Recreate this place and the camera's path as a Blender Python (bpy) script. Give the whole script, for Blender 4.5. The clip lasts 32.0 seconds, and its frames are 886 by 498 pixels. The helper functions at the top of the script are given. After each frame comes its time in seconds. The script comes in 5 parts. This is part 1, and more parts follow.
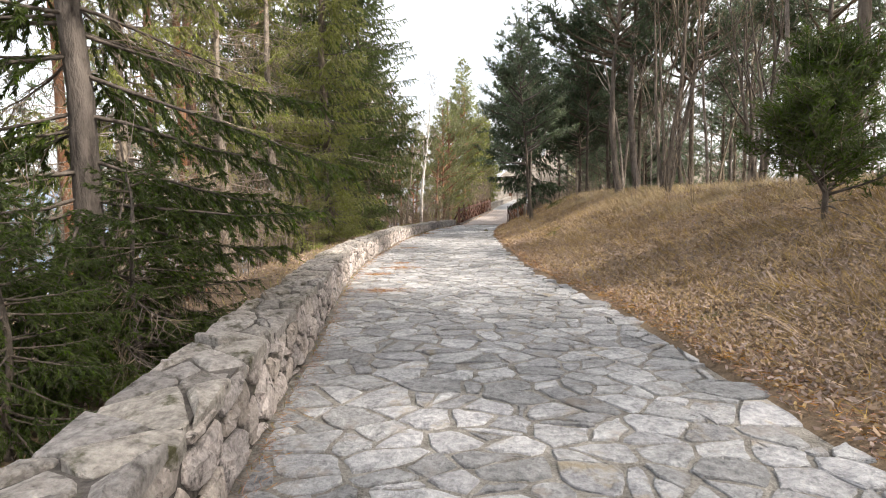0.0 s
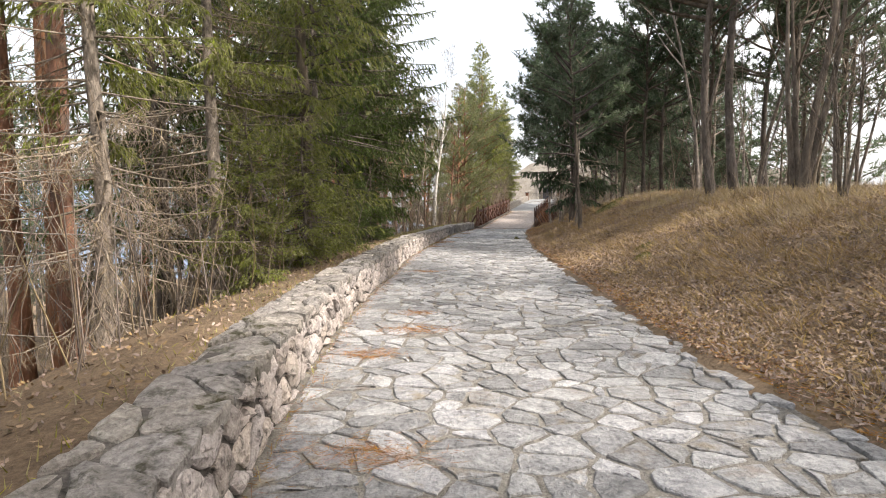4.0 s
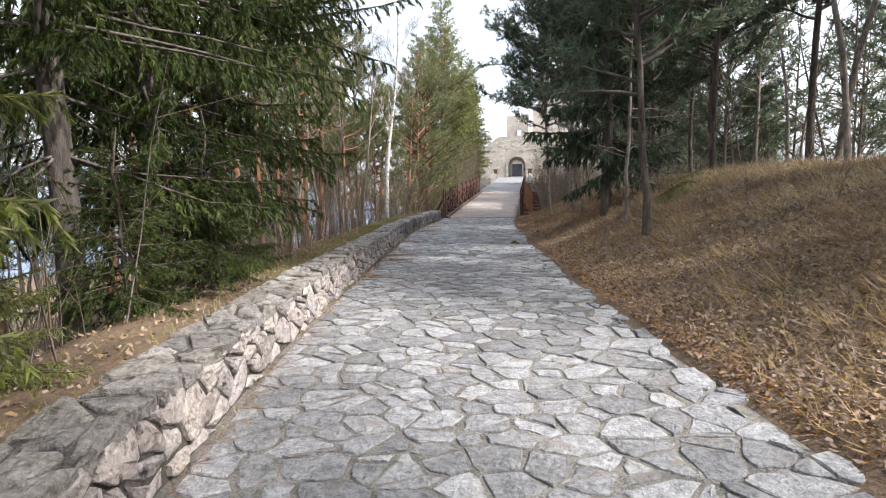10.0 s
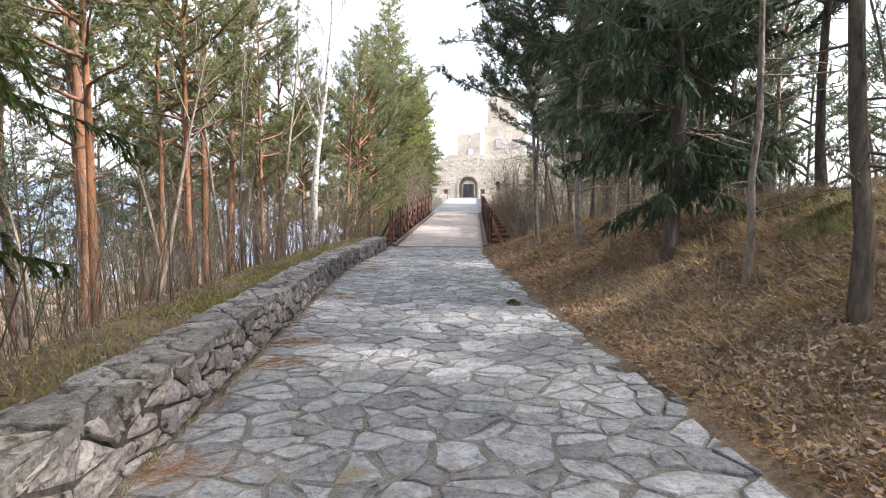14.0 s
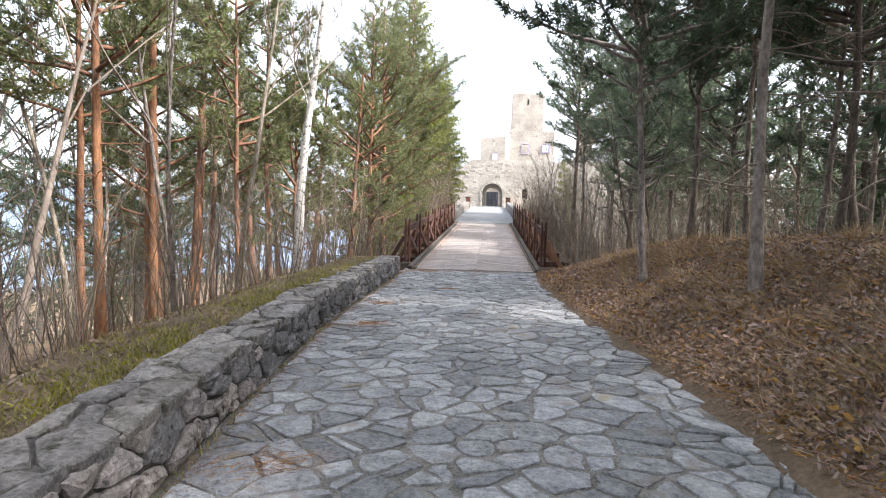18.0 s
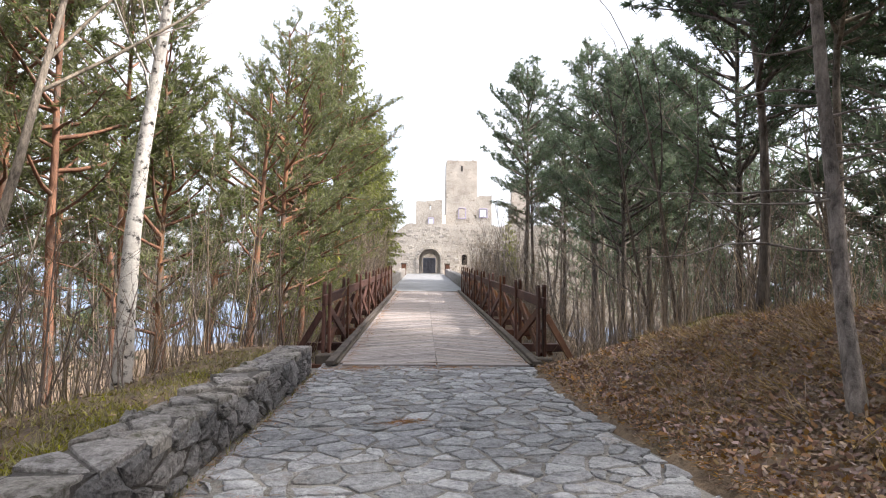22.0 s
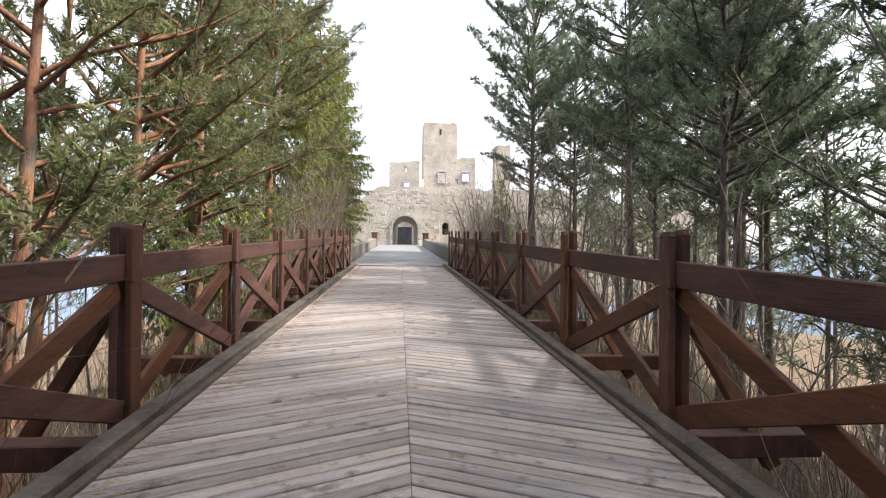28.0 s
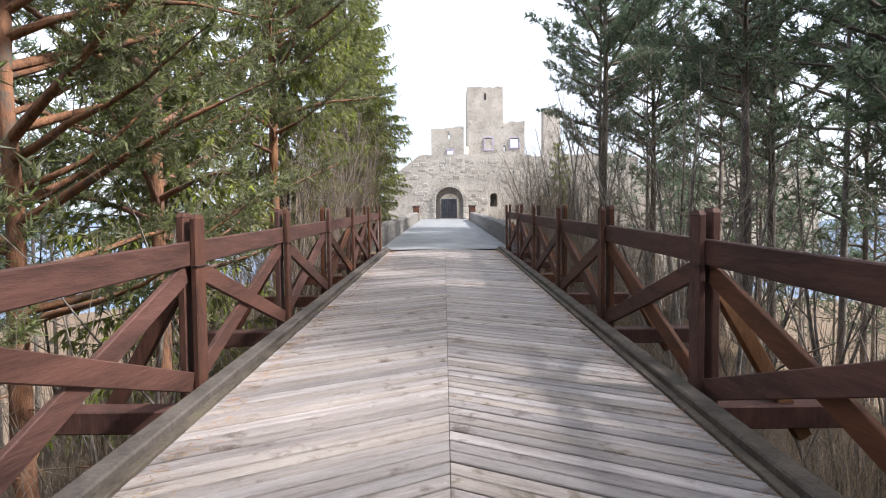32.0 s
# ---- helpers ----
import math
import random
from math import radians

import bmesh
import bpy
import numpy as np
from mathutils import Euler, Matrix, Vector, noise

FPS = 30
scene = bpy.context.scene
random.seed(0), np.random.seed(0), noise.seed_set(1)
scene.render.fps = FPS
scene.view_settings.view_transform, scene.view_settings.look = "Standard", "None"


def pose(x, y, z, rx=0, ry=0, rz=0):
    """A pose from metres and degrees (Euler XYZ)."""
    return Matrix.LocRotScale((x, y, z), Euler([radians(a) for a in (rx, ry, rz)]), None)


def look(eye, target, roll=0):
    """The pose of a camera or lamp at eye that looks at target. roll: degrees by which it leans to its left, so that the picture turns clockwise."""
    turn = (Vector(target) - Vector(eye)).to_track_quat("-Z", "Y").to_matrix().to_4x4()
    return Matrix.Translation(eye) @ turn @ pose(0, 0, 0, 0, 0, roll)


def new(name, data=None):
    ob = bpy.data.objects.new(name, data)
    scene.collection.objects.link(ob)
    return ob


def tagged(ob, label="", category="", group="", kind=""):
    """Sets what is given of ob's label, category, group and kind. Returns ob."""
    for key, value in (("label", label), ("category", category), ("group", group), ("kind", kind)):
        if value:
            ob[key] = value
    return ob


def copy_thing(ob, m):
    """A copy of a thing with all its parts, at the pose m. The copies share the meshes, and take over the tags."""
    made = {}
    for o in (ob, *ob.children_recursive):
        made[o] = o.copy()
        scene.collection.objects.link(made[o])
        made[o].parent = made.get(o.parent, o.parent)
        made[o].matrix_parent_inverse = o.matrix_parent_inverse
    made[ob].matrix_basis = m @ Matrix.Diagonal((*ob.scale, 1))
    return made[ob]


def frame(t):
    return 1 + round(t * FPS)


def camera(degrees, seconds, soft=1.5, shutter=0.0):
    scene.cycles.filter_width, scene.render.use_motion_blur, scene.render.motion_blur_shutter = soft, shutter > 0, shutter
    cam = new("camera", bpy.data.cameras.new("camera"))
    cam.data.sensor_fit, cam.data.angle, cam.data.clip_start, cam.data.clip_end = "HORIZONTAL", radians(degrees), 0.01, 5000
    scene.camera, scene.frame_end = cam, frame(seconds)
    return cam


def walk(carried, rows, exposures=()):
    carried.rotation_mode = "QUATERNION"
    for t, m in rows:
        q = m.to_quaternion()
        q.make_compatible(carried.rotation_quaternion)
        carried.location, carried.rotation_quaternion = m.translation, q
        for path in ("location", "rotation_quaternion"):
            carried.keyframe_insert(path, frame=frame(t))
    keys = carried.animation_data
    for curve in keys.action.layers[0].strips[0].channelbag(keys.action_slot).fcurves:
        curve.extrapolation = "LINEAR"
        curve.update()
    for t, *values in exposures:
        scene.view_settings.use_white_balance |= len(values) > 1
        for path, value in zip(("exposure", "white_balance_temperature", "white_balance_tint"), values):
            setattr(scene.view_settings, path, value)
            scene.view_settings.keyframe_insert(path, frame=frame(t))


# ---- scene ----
cam = camera(77.24, 32.0, soft=1.1)
# seconds, place, yaw, pitch, roll
ROWS = [
    (0, -0.274, -0.948, -0.110, -0.14, -4.70, 0.94),
    (0.5, -0.341, -0.265, -0.151, -0.13, -4.22, 0.20),
    (1, -0.376, 0.450, -0.132, -0.59, -4.85, 0.32),
    (1.5, -0.388, 1.136, -0.064, -0.25, -5.87, 0.16),
    (2, -0.501, 1.824, -0.022, 0.36, -5.28, -0.96),
    (2.5, -0.503, 2.443, -0.046, 0.41, -4.67, 0.87),
    (3, -0.555, 3.061, -0.045, 1.47, -3.92, 0.37),
    (3.5, -0.641, 3.737, -0.012, 1.24, -4.34, 0.18),
    (5.5, -1.061, 6.315, -0.084, -2.53, -6.31, 0.15),
    (6, -1.033, 7.119, -0.047, -3.86, -6.81, -0.02),
    (6.5, -0.953, 7.888, 0.015, -4.21, -6.61, -0.03),
    (7, -0.950, 8.725, 0.080, -4.56, -6.34, -0.35),
    (7.5, -0.868, 9.478, 0.076, -5.24, -7.03, 0.30),
    (8, -0.838, 10.272, 0.060, -5.71, -6.17, 0.31),
    (8.5, -0.728, 11.048, 0.007, -7.83, -4.56, 1.34),
    (9, -0.618, 11.779, 0.028, -8.19, -4.91, -0.54),
    (9.5, -0.633, 12.460, 0.076, -6.26, -5.53, -0.88),
    (10, -0.606, 13.224, 0.081, -3.30, -7.07, 0.94),
    (10.5, -0.654, 13.895, 0.045, -0.95, -4.95, -0.01),
    (11, -0.619, 14.624, -0.002, -1.99, -4.17, 1.16),
    (11.5, -0.656, 15.379, -0.018, -3.75, -3.58, -0.41),
    (12, -0.642, 16.210, -0.030, -6.58, -3.75, -0.94),
    (12.5, -0.491, 16.972, -0.022, -8.34, -4.52, -1.23),
    (13, -0.455, 17.735, 0.016, -9.09, -4.81, -1.52),
    (13.5, -0.357, 18.393, -0.035, -9.20, -5.09, 0.10),
    (14, -0.304, 19.094, -0.025, -8.88, -4.96, -0.22),
    (14.5, -0.258, 19.736, -0.018, -9.79, -4.52, -0.14),
    (15, -0.242, 20.357, -0.015, -9.96, -3.67, -0.11),
    (15.5, -0.215, 21.174, -0.002, -9.33, -3.09, -0.69),
    (17.5, 0.056, 23.844, -0.131, -8.56, -3.36, -1.70),
    (18, 0.052, 24.621, -0.100, -7.13, -4.08, -1.31),
    (18.5, 0.119, 25.345, -0.094, -6.74, -4.86, -0.40),
    (19, 0.130, 26.080, -0.141, -6.78, -4.10, -1.20),
    (19.5, 0.211, 26.804, -0.206, -8.23, -3.13, -1.59),
    (20, 0.280, 27.472, -0.241, -9.25, 0.14, -2.01),
    (20.5, 0.319, 28.108, -0.195, -10.68, 3.59, -1.02),
    (21, 0.398, 28.724, -0.236, -11.63, 5.64, -0.10),
    (21.5, 0.446, 29.347, -0.282, -12.84, 4.66, -0.40),
    (22, 0.577, 29.976, -0.291, -14.13, 3.19, -0.57),
    (22.5, 0.703, 30.617, -0.243, -14.94, 2.16, -0.25),
    (23, 0.779, 31.293, -0.224, -14.61, 2.25, -0.01),
    (23.5, 0.942, 31.908, -0.280, -16.01, 2.00, 0.05),
    (24, 1.121, 32.554, -0.336, -18.08, 1.36, -0.22),
    (24.5, 1.291, 33.125, -0.334, -19.51, 1.23, 0.01),
    (26.5, 2.052, 35.799, -0.455, -18.14, 1.00, -0.22),
    (27, 2.209, 36.642, -0.439, -16.87, 0.52, 0.47),
    (27.5, 2.362, 37.258, -0.420, -15.49, 0.32, 0.70),
    (28, 2.429, 37.849, -0.436, -16.59, 0.51, -0.58),
    (28.5, 2.594, 38.365, -0.461, -19.81, -1.62, -0.07),
    (29, 2.739, 38.843, -0.427, -21.04, -4.24, -0.53),
    (29.5, 2.858, 39.281, -0.301, -20.97, -4.90, -0.24),
    (30, 3.041, 39.870, -0.289, -19.25, -4.34, 0.28),
    (30.5, 3.143, 40.445, -0.313, -16.52, -3.31, -0.63),
    (31, 3.252, 40.964, -0.263, -14.09, -3.33, -0.10),
    (31.5, 3.307, 41.395, -0.188, -12.02, -3.54, 1.15),
    (32, 3.405, 42.157, -0.172, -11.95, -2.47, 0.57),
]
EXPOSURES = [(0, 1.65, 7050, 10), (3, 1.58, 7000, 10), (6, 1.35, 6900, 10), (8, 1.45, 6350, 10), (11, 1.45, 6350, 10), (13, 1.8, 6450, 10), (15, 1.87, 6400, 10), (18, 1.9, 6300, 10), (21, 1.6, 6350, 11), (24, 1.6, 6950, 13), (27, 1.52, 6850, 11), (29, 1.5, 6300, 10), (32, 1.4, 6150, 10)]
walk(cam, [(t, pose(x, y, z, 90 + pitch, roll, yaw)) for t, x, y, z, yaw, pitch, roll in ROWS], EXPOSURES)

# ---- light ----
SUN_EL, SUN_AZ = 43.0, 118.0  # degrees; azimuth clockwise from +y
world = bpy.data.worlds.new("sky")
scene.world = world
world.use_nodes = True
wn = world.node_tree
sky = wn.nodes.new("ShaderNodeTexSky")
sky.sky_type, sky.sun_disc = "NISHITA", False
sky.sun_elevation, sky.sun_rotation = radians(SUN_EL), radians(SUN_AZ)
sky.air_density, sky.dust_density, sky.ozone_density = 1.0, 6.0, 0.6
# thin bright cloud over the blue
cloud = wn.nodes.new("ShaderNodeTexNoise")
cloud.inputs["Scale"].default_value, cloud.inputs["Detail"].default_value = 2.2, 5.0
cover_ = wn.nodes.new("ShaderNodeMapRange")
cover_.inputs["From Min"].default_value, cover_.inputs["From Max"].default_value = 0.38, 0.62
cover_.inputs["To Min"].default_value, cover_.inputs["To Max"].default_value = 0.45, 0.90
veil = wn.nodes.new("ShaderNodeMix")
veil.data_type = "RGBA"
veil.inputs[7].default_value = (4.7, 4.9, 5.3, 1)
wn.links.new(cloud.outputs[0], cover_.inputs["Value"])
wn.links.new(cover_.outputs[0], veil.inputs[0])
wn.links.new(sky.outputs[0], veil.inputs[6])
wn.links.new(veil.outputs[2], wn.nodes["Background"].inputs[0])
wn.nodes["Background"].inputs[1].default_value = 0.135
lamp = bpy.data.lights.new("sun", "SUN")
lamp.energy, lamp.angle, lamp.color = 2.8, radians(4), (1.0, 0.945, 0.885)
sun = new("sun", lamp)
a = radians(SUN_AZ)
way = Vector((math.sin(a) * math.cos(radians(SUN_EL)), math.cos(a) * math.cos(radians(SUN_EL)), math.sin(radians(SUN_EL))))
sun.matrix_world = look(way * 100, (0, 0, 0))

# ---- materials ----
def nodes_of(m):
    nt = m.node_tree
    return nt, nt.nodes["Principled BSDF"]


def surface(name, dark, light, scale=4.0, fine=60.0, rough=0.85, bump=0.3, vary=0.0, island=False, spots=None, stretch=(1, 1, 1), metal=0.0, spec=0.3, space="Object", grain=0.6, lo=0.5, hi=1.08):
    """A matt surface between two colours: broad stains, fine grain, relief, and a change from piece to piece."""
    m = bpy.data.materials.new(name)
    m.use_nodes = True
    nt, out = nodes_of(m)
    L = nt.links.new

    def node(kind, **sets):
        n = nt.nodes.new("ShaderNode" + kind)
        for k, v in sets.items():
            n.inputs[k].default_value = v
        return n
    tc = node("TexCoord")
    mp = node("Mapping", Scale=stretch)
    coord = tc.outputs[space]
    if vary and not island:
        shift = node("ObjectInfo")
        far_off = node("VectorMath")
        far_off.operation = "MULTIPLY_ADD"
        L(shift.outputs["Random"], far_off.inputs[0])
        far_off.inputs[1].default_value = (91.0, 57.0, 73.0)
        L(coord, far_off.inputs[2])
        coord = far_off.outputs[0]
    L(coord, mp.inputs[0])
    n1 = node("TexNoise", Scale=scale, Detail=5.0, Roughness=0.6)
    n2 = node("TexNoise", Scale=fine, Detail=4.0, Roughness=0.7)
    L(mp.outputs[0], n1.inputs["Vector"])
    L(mp.outputs[0], n2.inputs["Vector"])
    add = node("Math")
    add.operation = "MULTIPLY_ADD"
    L(n2.outputs[0], add.inputs[0])
    add.inputs[1].default_value = grain
    L(n1.outputs[0], add.inputs[2])
    ramp = node("MapRange")
    ramp.inputs["From Min"].default_value, ramp.inputs["From Max"].default_value = lo, hi
    L(add.outputs[0], ramp.inputs["Value"])
    mix = node("Mix")
    mix.data_type = "RGBA"
    mix.inputs["A"].default_value, mix.inputs["B"].default_value = (*dark, 1), (*light, 1)
    mix.inputs[6].default_value, mix.inputs[7].default_value = (*dark, 1), (*light, 1)
    L(ramp.outputs[0], mix.inputs[0])
    colour = mix.outputs[2]
    if spots:
        tint, size, share = spots
        n3 = node("TexNoise", Scale=size, Detail=6.0, Roughness=0.65)
        L(coord, n3.inputs["Vector"])
        cut = node("MapRange")
        cut.inputs["From Min"].default_value, cut.inputs["From Max"].default_value = 1 - share, 1 - share + 0.12
        L(n3.outputs[0], cut.inputs["Value"])
        mix2 = node("Mix")
        mix2.data_type = "RGBA"
        L(cut.outputs[0], mix2.inputs[0])
        L(colour, mix2.inputs[6])
        mix2.inputs[7].default_value = (*tint, 1)
        colour = mix2.outputs[2]
    if vary:
        if island:
            info = node("NewGeometry")
            rnd = info.outputs["Random Per Island"]
        else:
            info = node("ObjectInfo")
            rnd = info.outputs["Random"]
        val = node("MapRange")
        val.inputs["To Min"].default_value, val.inputs["To Max"].default_value = 1 - vary, 1 + vary
        L(rnd, val.inputs["Value"])
        hsv = node("HueSaturation")
        L(val.outputs[0], hsv.inputs["Value"])
        wob = node("Math")
        wob.operation = "FRACT"
        mul = node("Math")
        mul.operation = "MULTIPLY"
        mul.inputs[1].default_value = 7.31
        L(rnd, mul.inputs[0])
        L(mul.outputs[0], wob.inputs[0])
        hue = node("MapRange")
        hue.inputs["To Min"].default_value, hue.inputs["To Max"].default_value = 0.5 - vary * 0.07, 0.5 + vary * 0.07
        L(wob.outputs[0], hue.inputs["Value"])
        L(hue.outputs[0], hsv.inputs["Hue"])
        sat = node("MapRange")
        sat.inputs["To Min"].default_value, sat.inputs["To Max"].default_value = 1 - 1.4 * vary, 1 + 1.2 * vary
        L(wob.outputs[0], sat.inputs["Value"])
        L(sat.outputs[0], hsv.inputs["Saturation"])
        L(colour, hsv.inputs["Color"])
        colour = hsv.outputs[0]
    L(colour, out.inputs["Base Color"])
    out.inputs["Roughness"].default_value = rough
    out.inputs["Metallic"].default_value = metal
    out.inputs["Specular IOR Level"].default_value = spec
    if bump:
        b = node("Bump", Strength=bump, Distance=0.03)
        L(add.outputs[0], b.inputs["Height"])
        L(b.outputs[0], out.inputs["Normal"])
    return m


def foliage(name, dark, light, scale=0.6):
    """Needles: colour by broad noise and by single needle; some light passes through."""
    m = surface(name, dark, light, scale=scale, fine=9.0, rough=0.6, bump=0, vary=0.3, island=True, spec=0.25)
    nt, out = nodes_of(m)
    tr = nt.nodes.new("ShaderNodeBsdfTranslucent")
    sh = nt.nodes.new("ShaderNodeMixShader")
    sh.inputs[0].default_value = 0.48
    nt.links.new(out.inputs["Base Color"].links[0].from_socket, tr.inputs[0])
    nt.links.new(out.outputs[0], sh.inputs[1])
    nt.links.new(tr.outputs[0], sh.inputs[2])
    nt.links.new(sh.outputs[0], nt.nodes["Material Output"].inputs[0])
    return m


M_FLAG = surface("flagstone", (0.105, 0.107, 0.114), (0.46, 0.46, 0.468), 9, 30, 0.72, 1.0, vary=0.32, spots=((0.26, 0.225, 0.19), 3.0, 0.44), grain=1.1, lo=0.66, hi=1.38)
M_BED = surface("joint_gravel", (0.075, 0.068, 0.059), (0.37, 0.348, 0.315), 5, 60, 0.95, 1.0, spots=((0.15, 0.145, 0.09), 1.3, 0.36), grain=1.0, lo=0.66, hi=1.26)
M_WALLSTONE = surface("wall_stone", (0.17, 0.145, 0.135), (0.60, 0.54, 0.51), 9, 34, 0.9, 1.0, vary=0.24, spots=((0.04, 0.036, 0.033), 11.0, 0.45), grain=1.1, lo=0.66, hi=1.38)
M_WALLDARK = surface("dark_wall_stone", (0.055, 0.052, 0.052), (0.33, 0.315, 0.31), 9, 34, 0.9, 1.0, vary=0.30, spots=((0.025, 0.023, 0.022), 9.0, 0.45), grain=1.1, lo=0.66, hi=1.38)
M_CAPSTONE = surface("wall_cap_stone", (0.075, 0.068, 0.063), (0.41, 0.38, 0.355), 9, 34, 0.92, 1.0, vary=0.24, spots=((0.06, 0.056, 0.035), 7.0, 0.46), grain=1.1, lo=0.66, hi=1.38)
M_MORTAR = surface("wall_mortar", (0.02, 0.018, 0.016), (0.19, 0.17, 0.155), 6, 30, 0.95, 1.0, spots=((0.05, 0.055, 0.025), 3.0, 0.42), grain=1.0, lo=0.66, hi=1.36)
M_GROUND = surface("forest_floor", (0.05, 0.034, 0.022), (0.24, 0.172, 0.112), 1.3, 26, 0.95, 1.0, spots=((0.085, 0.08, 0.032), 0.6, 0.40), grain=0.9, lo=0.62, hi=1.25)
M_GRASS = surface("dry_grass", (0.20, 0.13, 0.068), (0.50, 0.36, 0.21), 0.8, 12, 0.8, 0, vary=0.35, island=True)
M_STRAW = surface("straw_grass", (0.26, 0.19, 0.105), (0.60, 0.48, 0.30), 0.8, 12, 0.8, 0, vary=0.3, island=True)
M_BROADLEAF = surface("broad_leaf", (0.12, 0.060, 0.038), (0.42, 0.25, 0.17), 0.9, 12, 0.75, 0, vary=0.4, island=True)
M_LEAF = surface("leaf_litter", (0.095, 0.062, 0.043), (0.46, 0.335, 0.24), 0.7, 12, 0.85, 0, vary=0.30, island=True, lo=0.45, hi=1.15)
M_NEEDLELITTER = surface("orange_needles", (0.22, 0.10, 0.045), (0.46, 0.24, 0.12), 2, 30, 0.9, 0, vary=0.4, island=True)
M_MOSS = surface("moss", (0.06, 0.063, 0.016), (0.20, 0.18, 0.052), 6, 80, 0.95, 1.0, island=True, vary=0.25)
M_SUNMOSS = surface("bright_moss", (0.12, 0.115, 0.025), (0.36, 0.32, 0.085), 1.5, 10, 0.9, 0, vary=0.3, island=True)
M_VERGE = surface("verge_grass", (0.13, 0.125, 0.035), (0.38, 0.33, 0.14), 0.8, 10, 0.85, 0, vary=0.3, island=True)
M_DECK = surface("deck_plank", (0.16, 0.131, 0.119), (0.42, 0.372, 0.348), 2.6, 26, 0.78, 0.6, vary=0.23, stretch=(0.5, 5, 5), spots=((0.14, 0.108, 0.09), 4.5, 0.43), grain=0.7)
M_STAIN = surface("stained_timber", (0.018, 0.009, 0.0065), (0.14, 0.058, 0.038), 4, 26, 0.68, 0.35, vary=0.16, stretch=(1, 1, 0.35), spots=((0.20, 0.14, 0.11), 17.0, 0.32), grain=0.55, lo=0.45, hi=1.1)
M_STAINRAIL = surface("stained_rail", (0.018, 0.009, 0.0065), (0.14, 0.058, 0.038), 4, 26, 0.68, 0.35, vary=0.16, stretch=(1.5, 0.2, 1.5), spots=((0.20, 0.14, 0.11), 17.0, 0.32), grain=0.55, lo=0.45, hi=1.1)
M_RAWWOOD = surface("raw_timber", (0.13, 0.055, 0.028), (0.31, 0.165, 0.09), 3, 30, 0.75, 0.3, vary=0.06, stretch=(1, 1, 0.3))
M_KERB = surface("kerb_timber", (0.032, 0.026, 0.021), (0.14, 0.115, 0.094), 3, 28, 0.85, 0.6, vary=0.15, spots=((0.08, 0.085, 0.035), 3.0, 0.36))
# near black: the shade of the plank gaps as a colour
M_GAPSHADE = surface("gap_shade", (0.010, 0.008, 0.007), (0.03, 0.024, 0.02), 3, 20, 0.9, 0.2)
M_IRON = surface("iron", (0.02, 0.02, 0.02), (0.06, 0.05, 0.045), 20, 80, 0.6, 0.2, metal=0.7)
M_CASTLE = surface("castle_masonry", (0.25, 0.222, 0.19), (0.58, 0.535, 0.475), 0.5, 5.0, 0.95, 1.0, spots=((0.22, 0.19, 0.155), 1.2, 0.42), grain=0.9, lo=0.62, hi=1.25)
M_CASTLEBLOCK = surface("castle_stone", (0.22, 0.197, 0.17), (0.50, 0.46, 0.41), 0.8, 6.0, 0.95, 0.8, vary=0.12)
M_GATE = surface("iron_gate", (0.07, 0.077, 0.10), (0.16, 0.17, 0.21), 3, 20, 0.55, 0.2)
M_FRAME = surface("window_frame", (0.30, 0.27, 0.40), (0.48, 0.44, 0.60), 3, 20, 0.6, 0.1)
# near black, for the shade inside the castle's openings
M_DARK = surface("window_recess", (0.02, 0.02, 0.022), (0.05, 0.048, 0.045), 3, 20, 0.8, 0.1)
M_PINEBARK = surface("orange_pine_bark", (0.065, 0.038, 0.028), (0.36, 0.175, 0.10), 3, 16, 0.9, 1.0, vary=0.07, stretch=(1, 1, 0.35), spots=((0.14, 0.115, 0.095), 2.2, 0.46), grain=0.8, lo=0.6, hi=1.2)
M_DARKBARK = surface("dark_bark", (0.022, 0.018, 0.015), (0.19, 0.158, 0.132), 6, 18, 0.95, 1.0, vary=0.2, stretch=(1, 1, 0.3), grain=0.9, lo=0.62, hi=1.25)
M_GREYBARK = surface("grey_bark", (0.026, 0.021, 0.018), (0.38, 0.325, 0.275), 7, 22, 0.92, 1.0, vary=0.2, stretch=(1, 1, 0.45), grain=0.9, lo=0.62, hi=1.25)
M_BIRCH = surface("birch_bark", (0.44, 0.41, 0.375), (0.78, 0.75, 0.70), 3, 30, 0.75, 0.6, stretch=(1, 1, 2.2), spots=((0.03, 0.026, 0.023), 10.0, 0.475))
M_TWIG = surface("bare_twigs", (0.070, 0.052, 0.040), (0.30, 0.235, 0.18), 3, 30, 0.85, 0, vary=0.35, island=True)
M_DEADTWIG = surface("dead_twigs", (0.10, 0.075, 0.055), (0.29, 0.235, 0.18), 3, 30, 0.85, 0, vary=0.3, island=True)
M_SPRUCE = foliage("spruce_needles", (0.030, 0.050, 0.016), (0.125, 0.158, 0.044))
M_SPRUCELIGHT = foliage("light_spruce_needles", (0.110, 0.128, 0.036), (0.330, 0.345, 0.118))
M_PINE = foliage("blue_green_needles", (0.062, 0.094, 0.062), (0.205, 0.250, 0.160))
M_PINEDARK = foliage("dark_pine_needles", (0.034, 0.058, 0.036), (0.120, 0.155, 0.092))
M_PINELIGHT = foliage("pine_needles", (0.090, 0.106, 0.046), (0.255, 0.272, 0.128))
M_HAZEHILL = surface("hazy_wooded_hill", (0.10, 0.14, 0.20), (0.20, 0.25, 0.34), 0.02, 0.3, 1.0, 0)

# ---- tools for shapes ----
rng = np.random.default_rng(7)


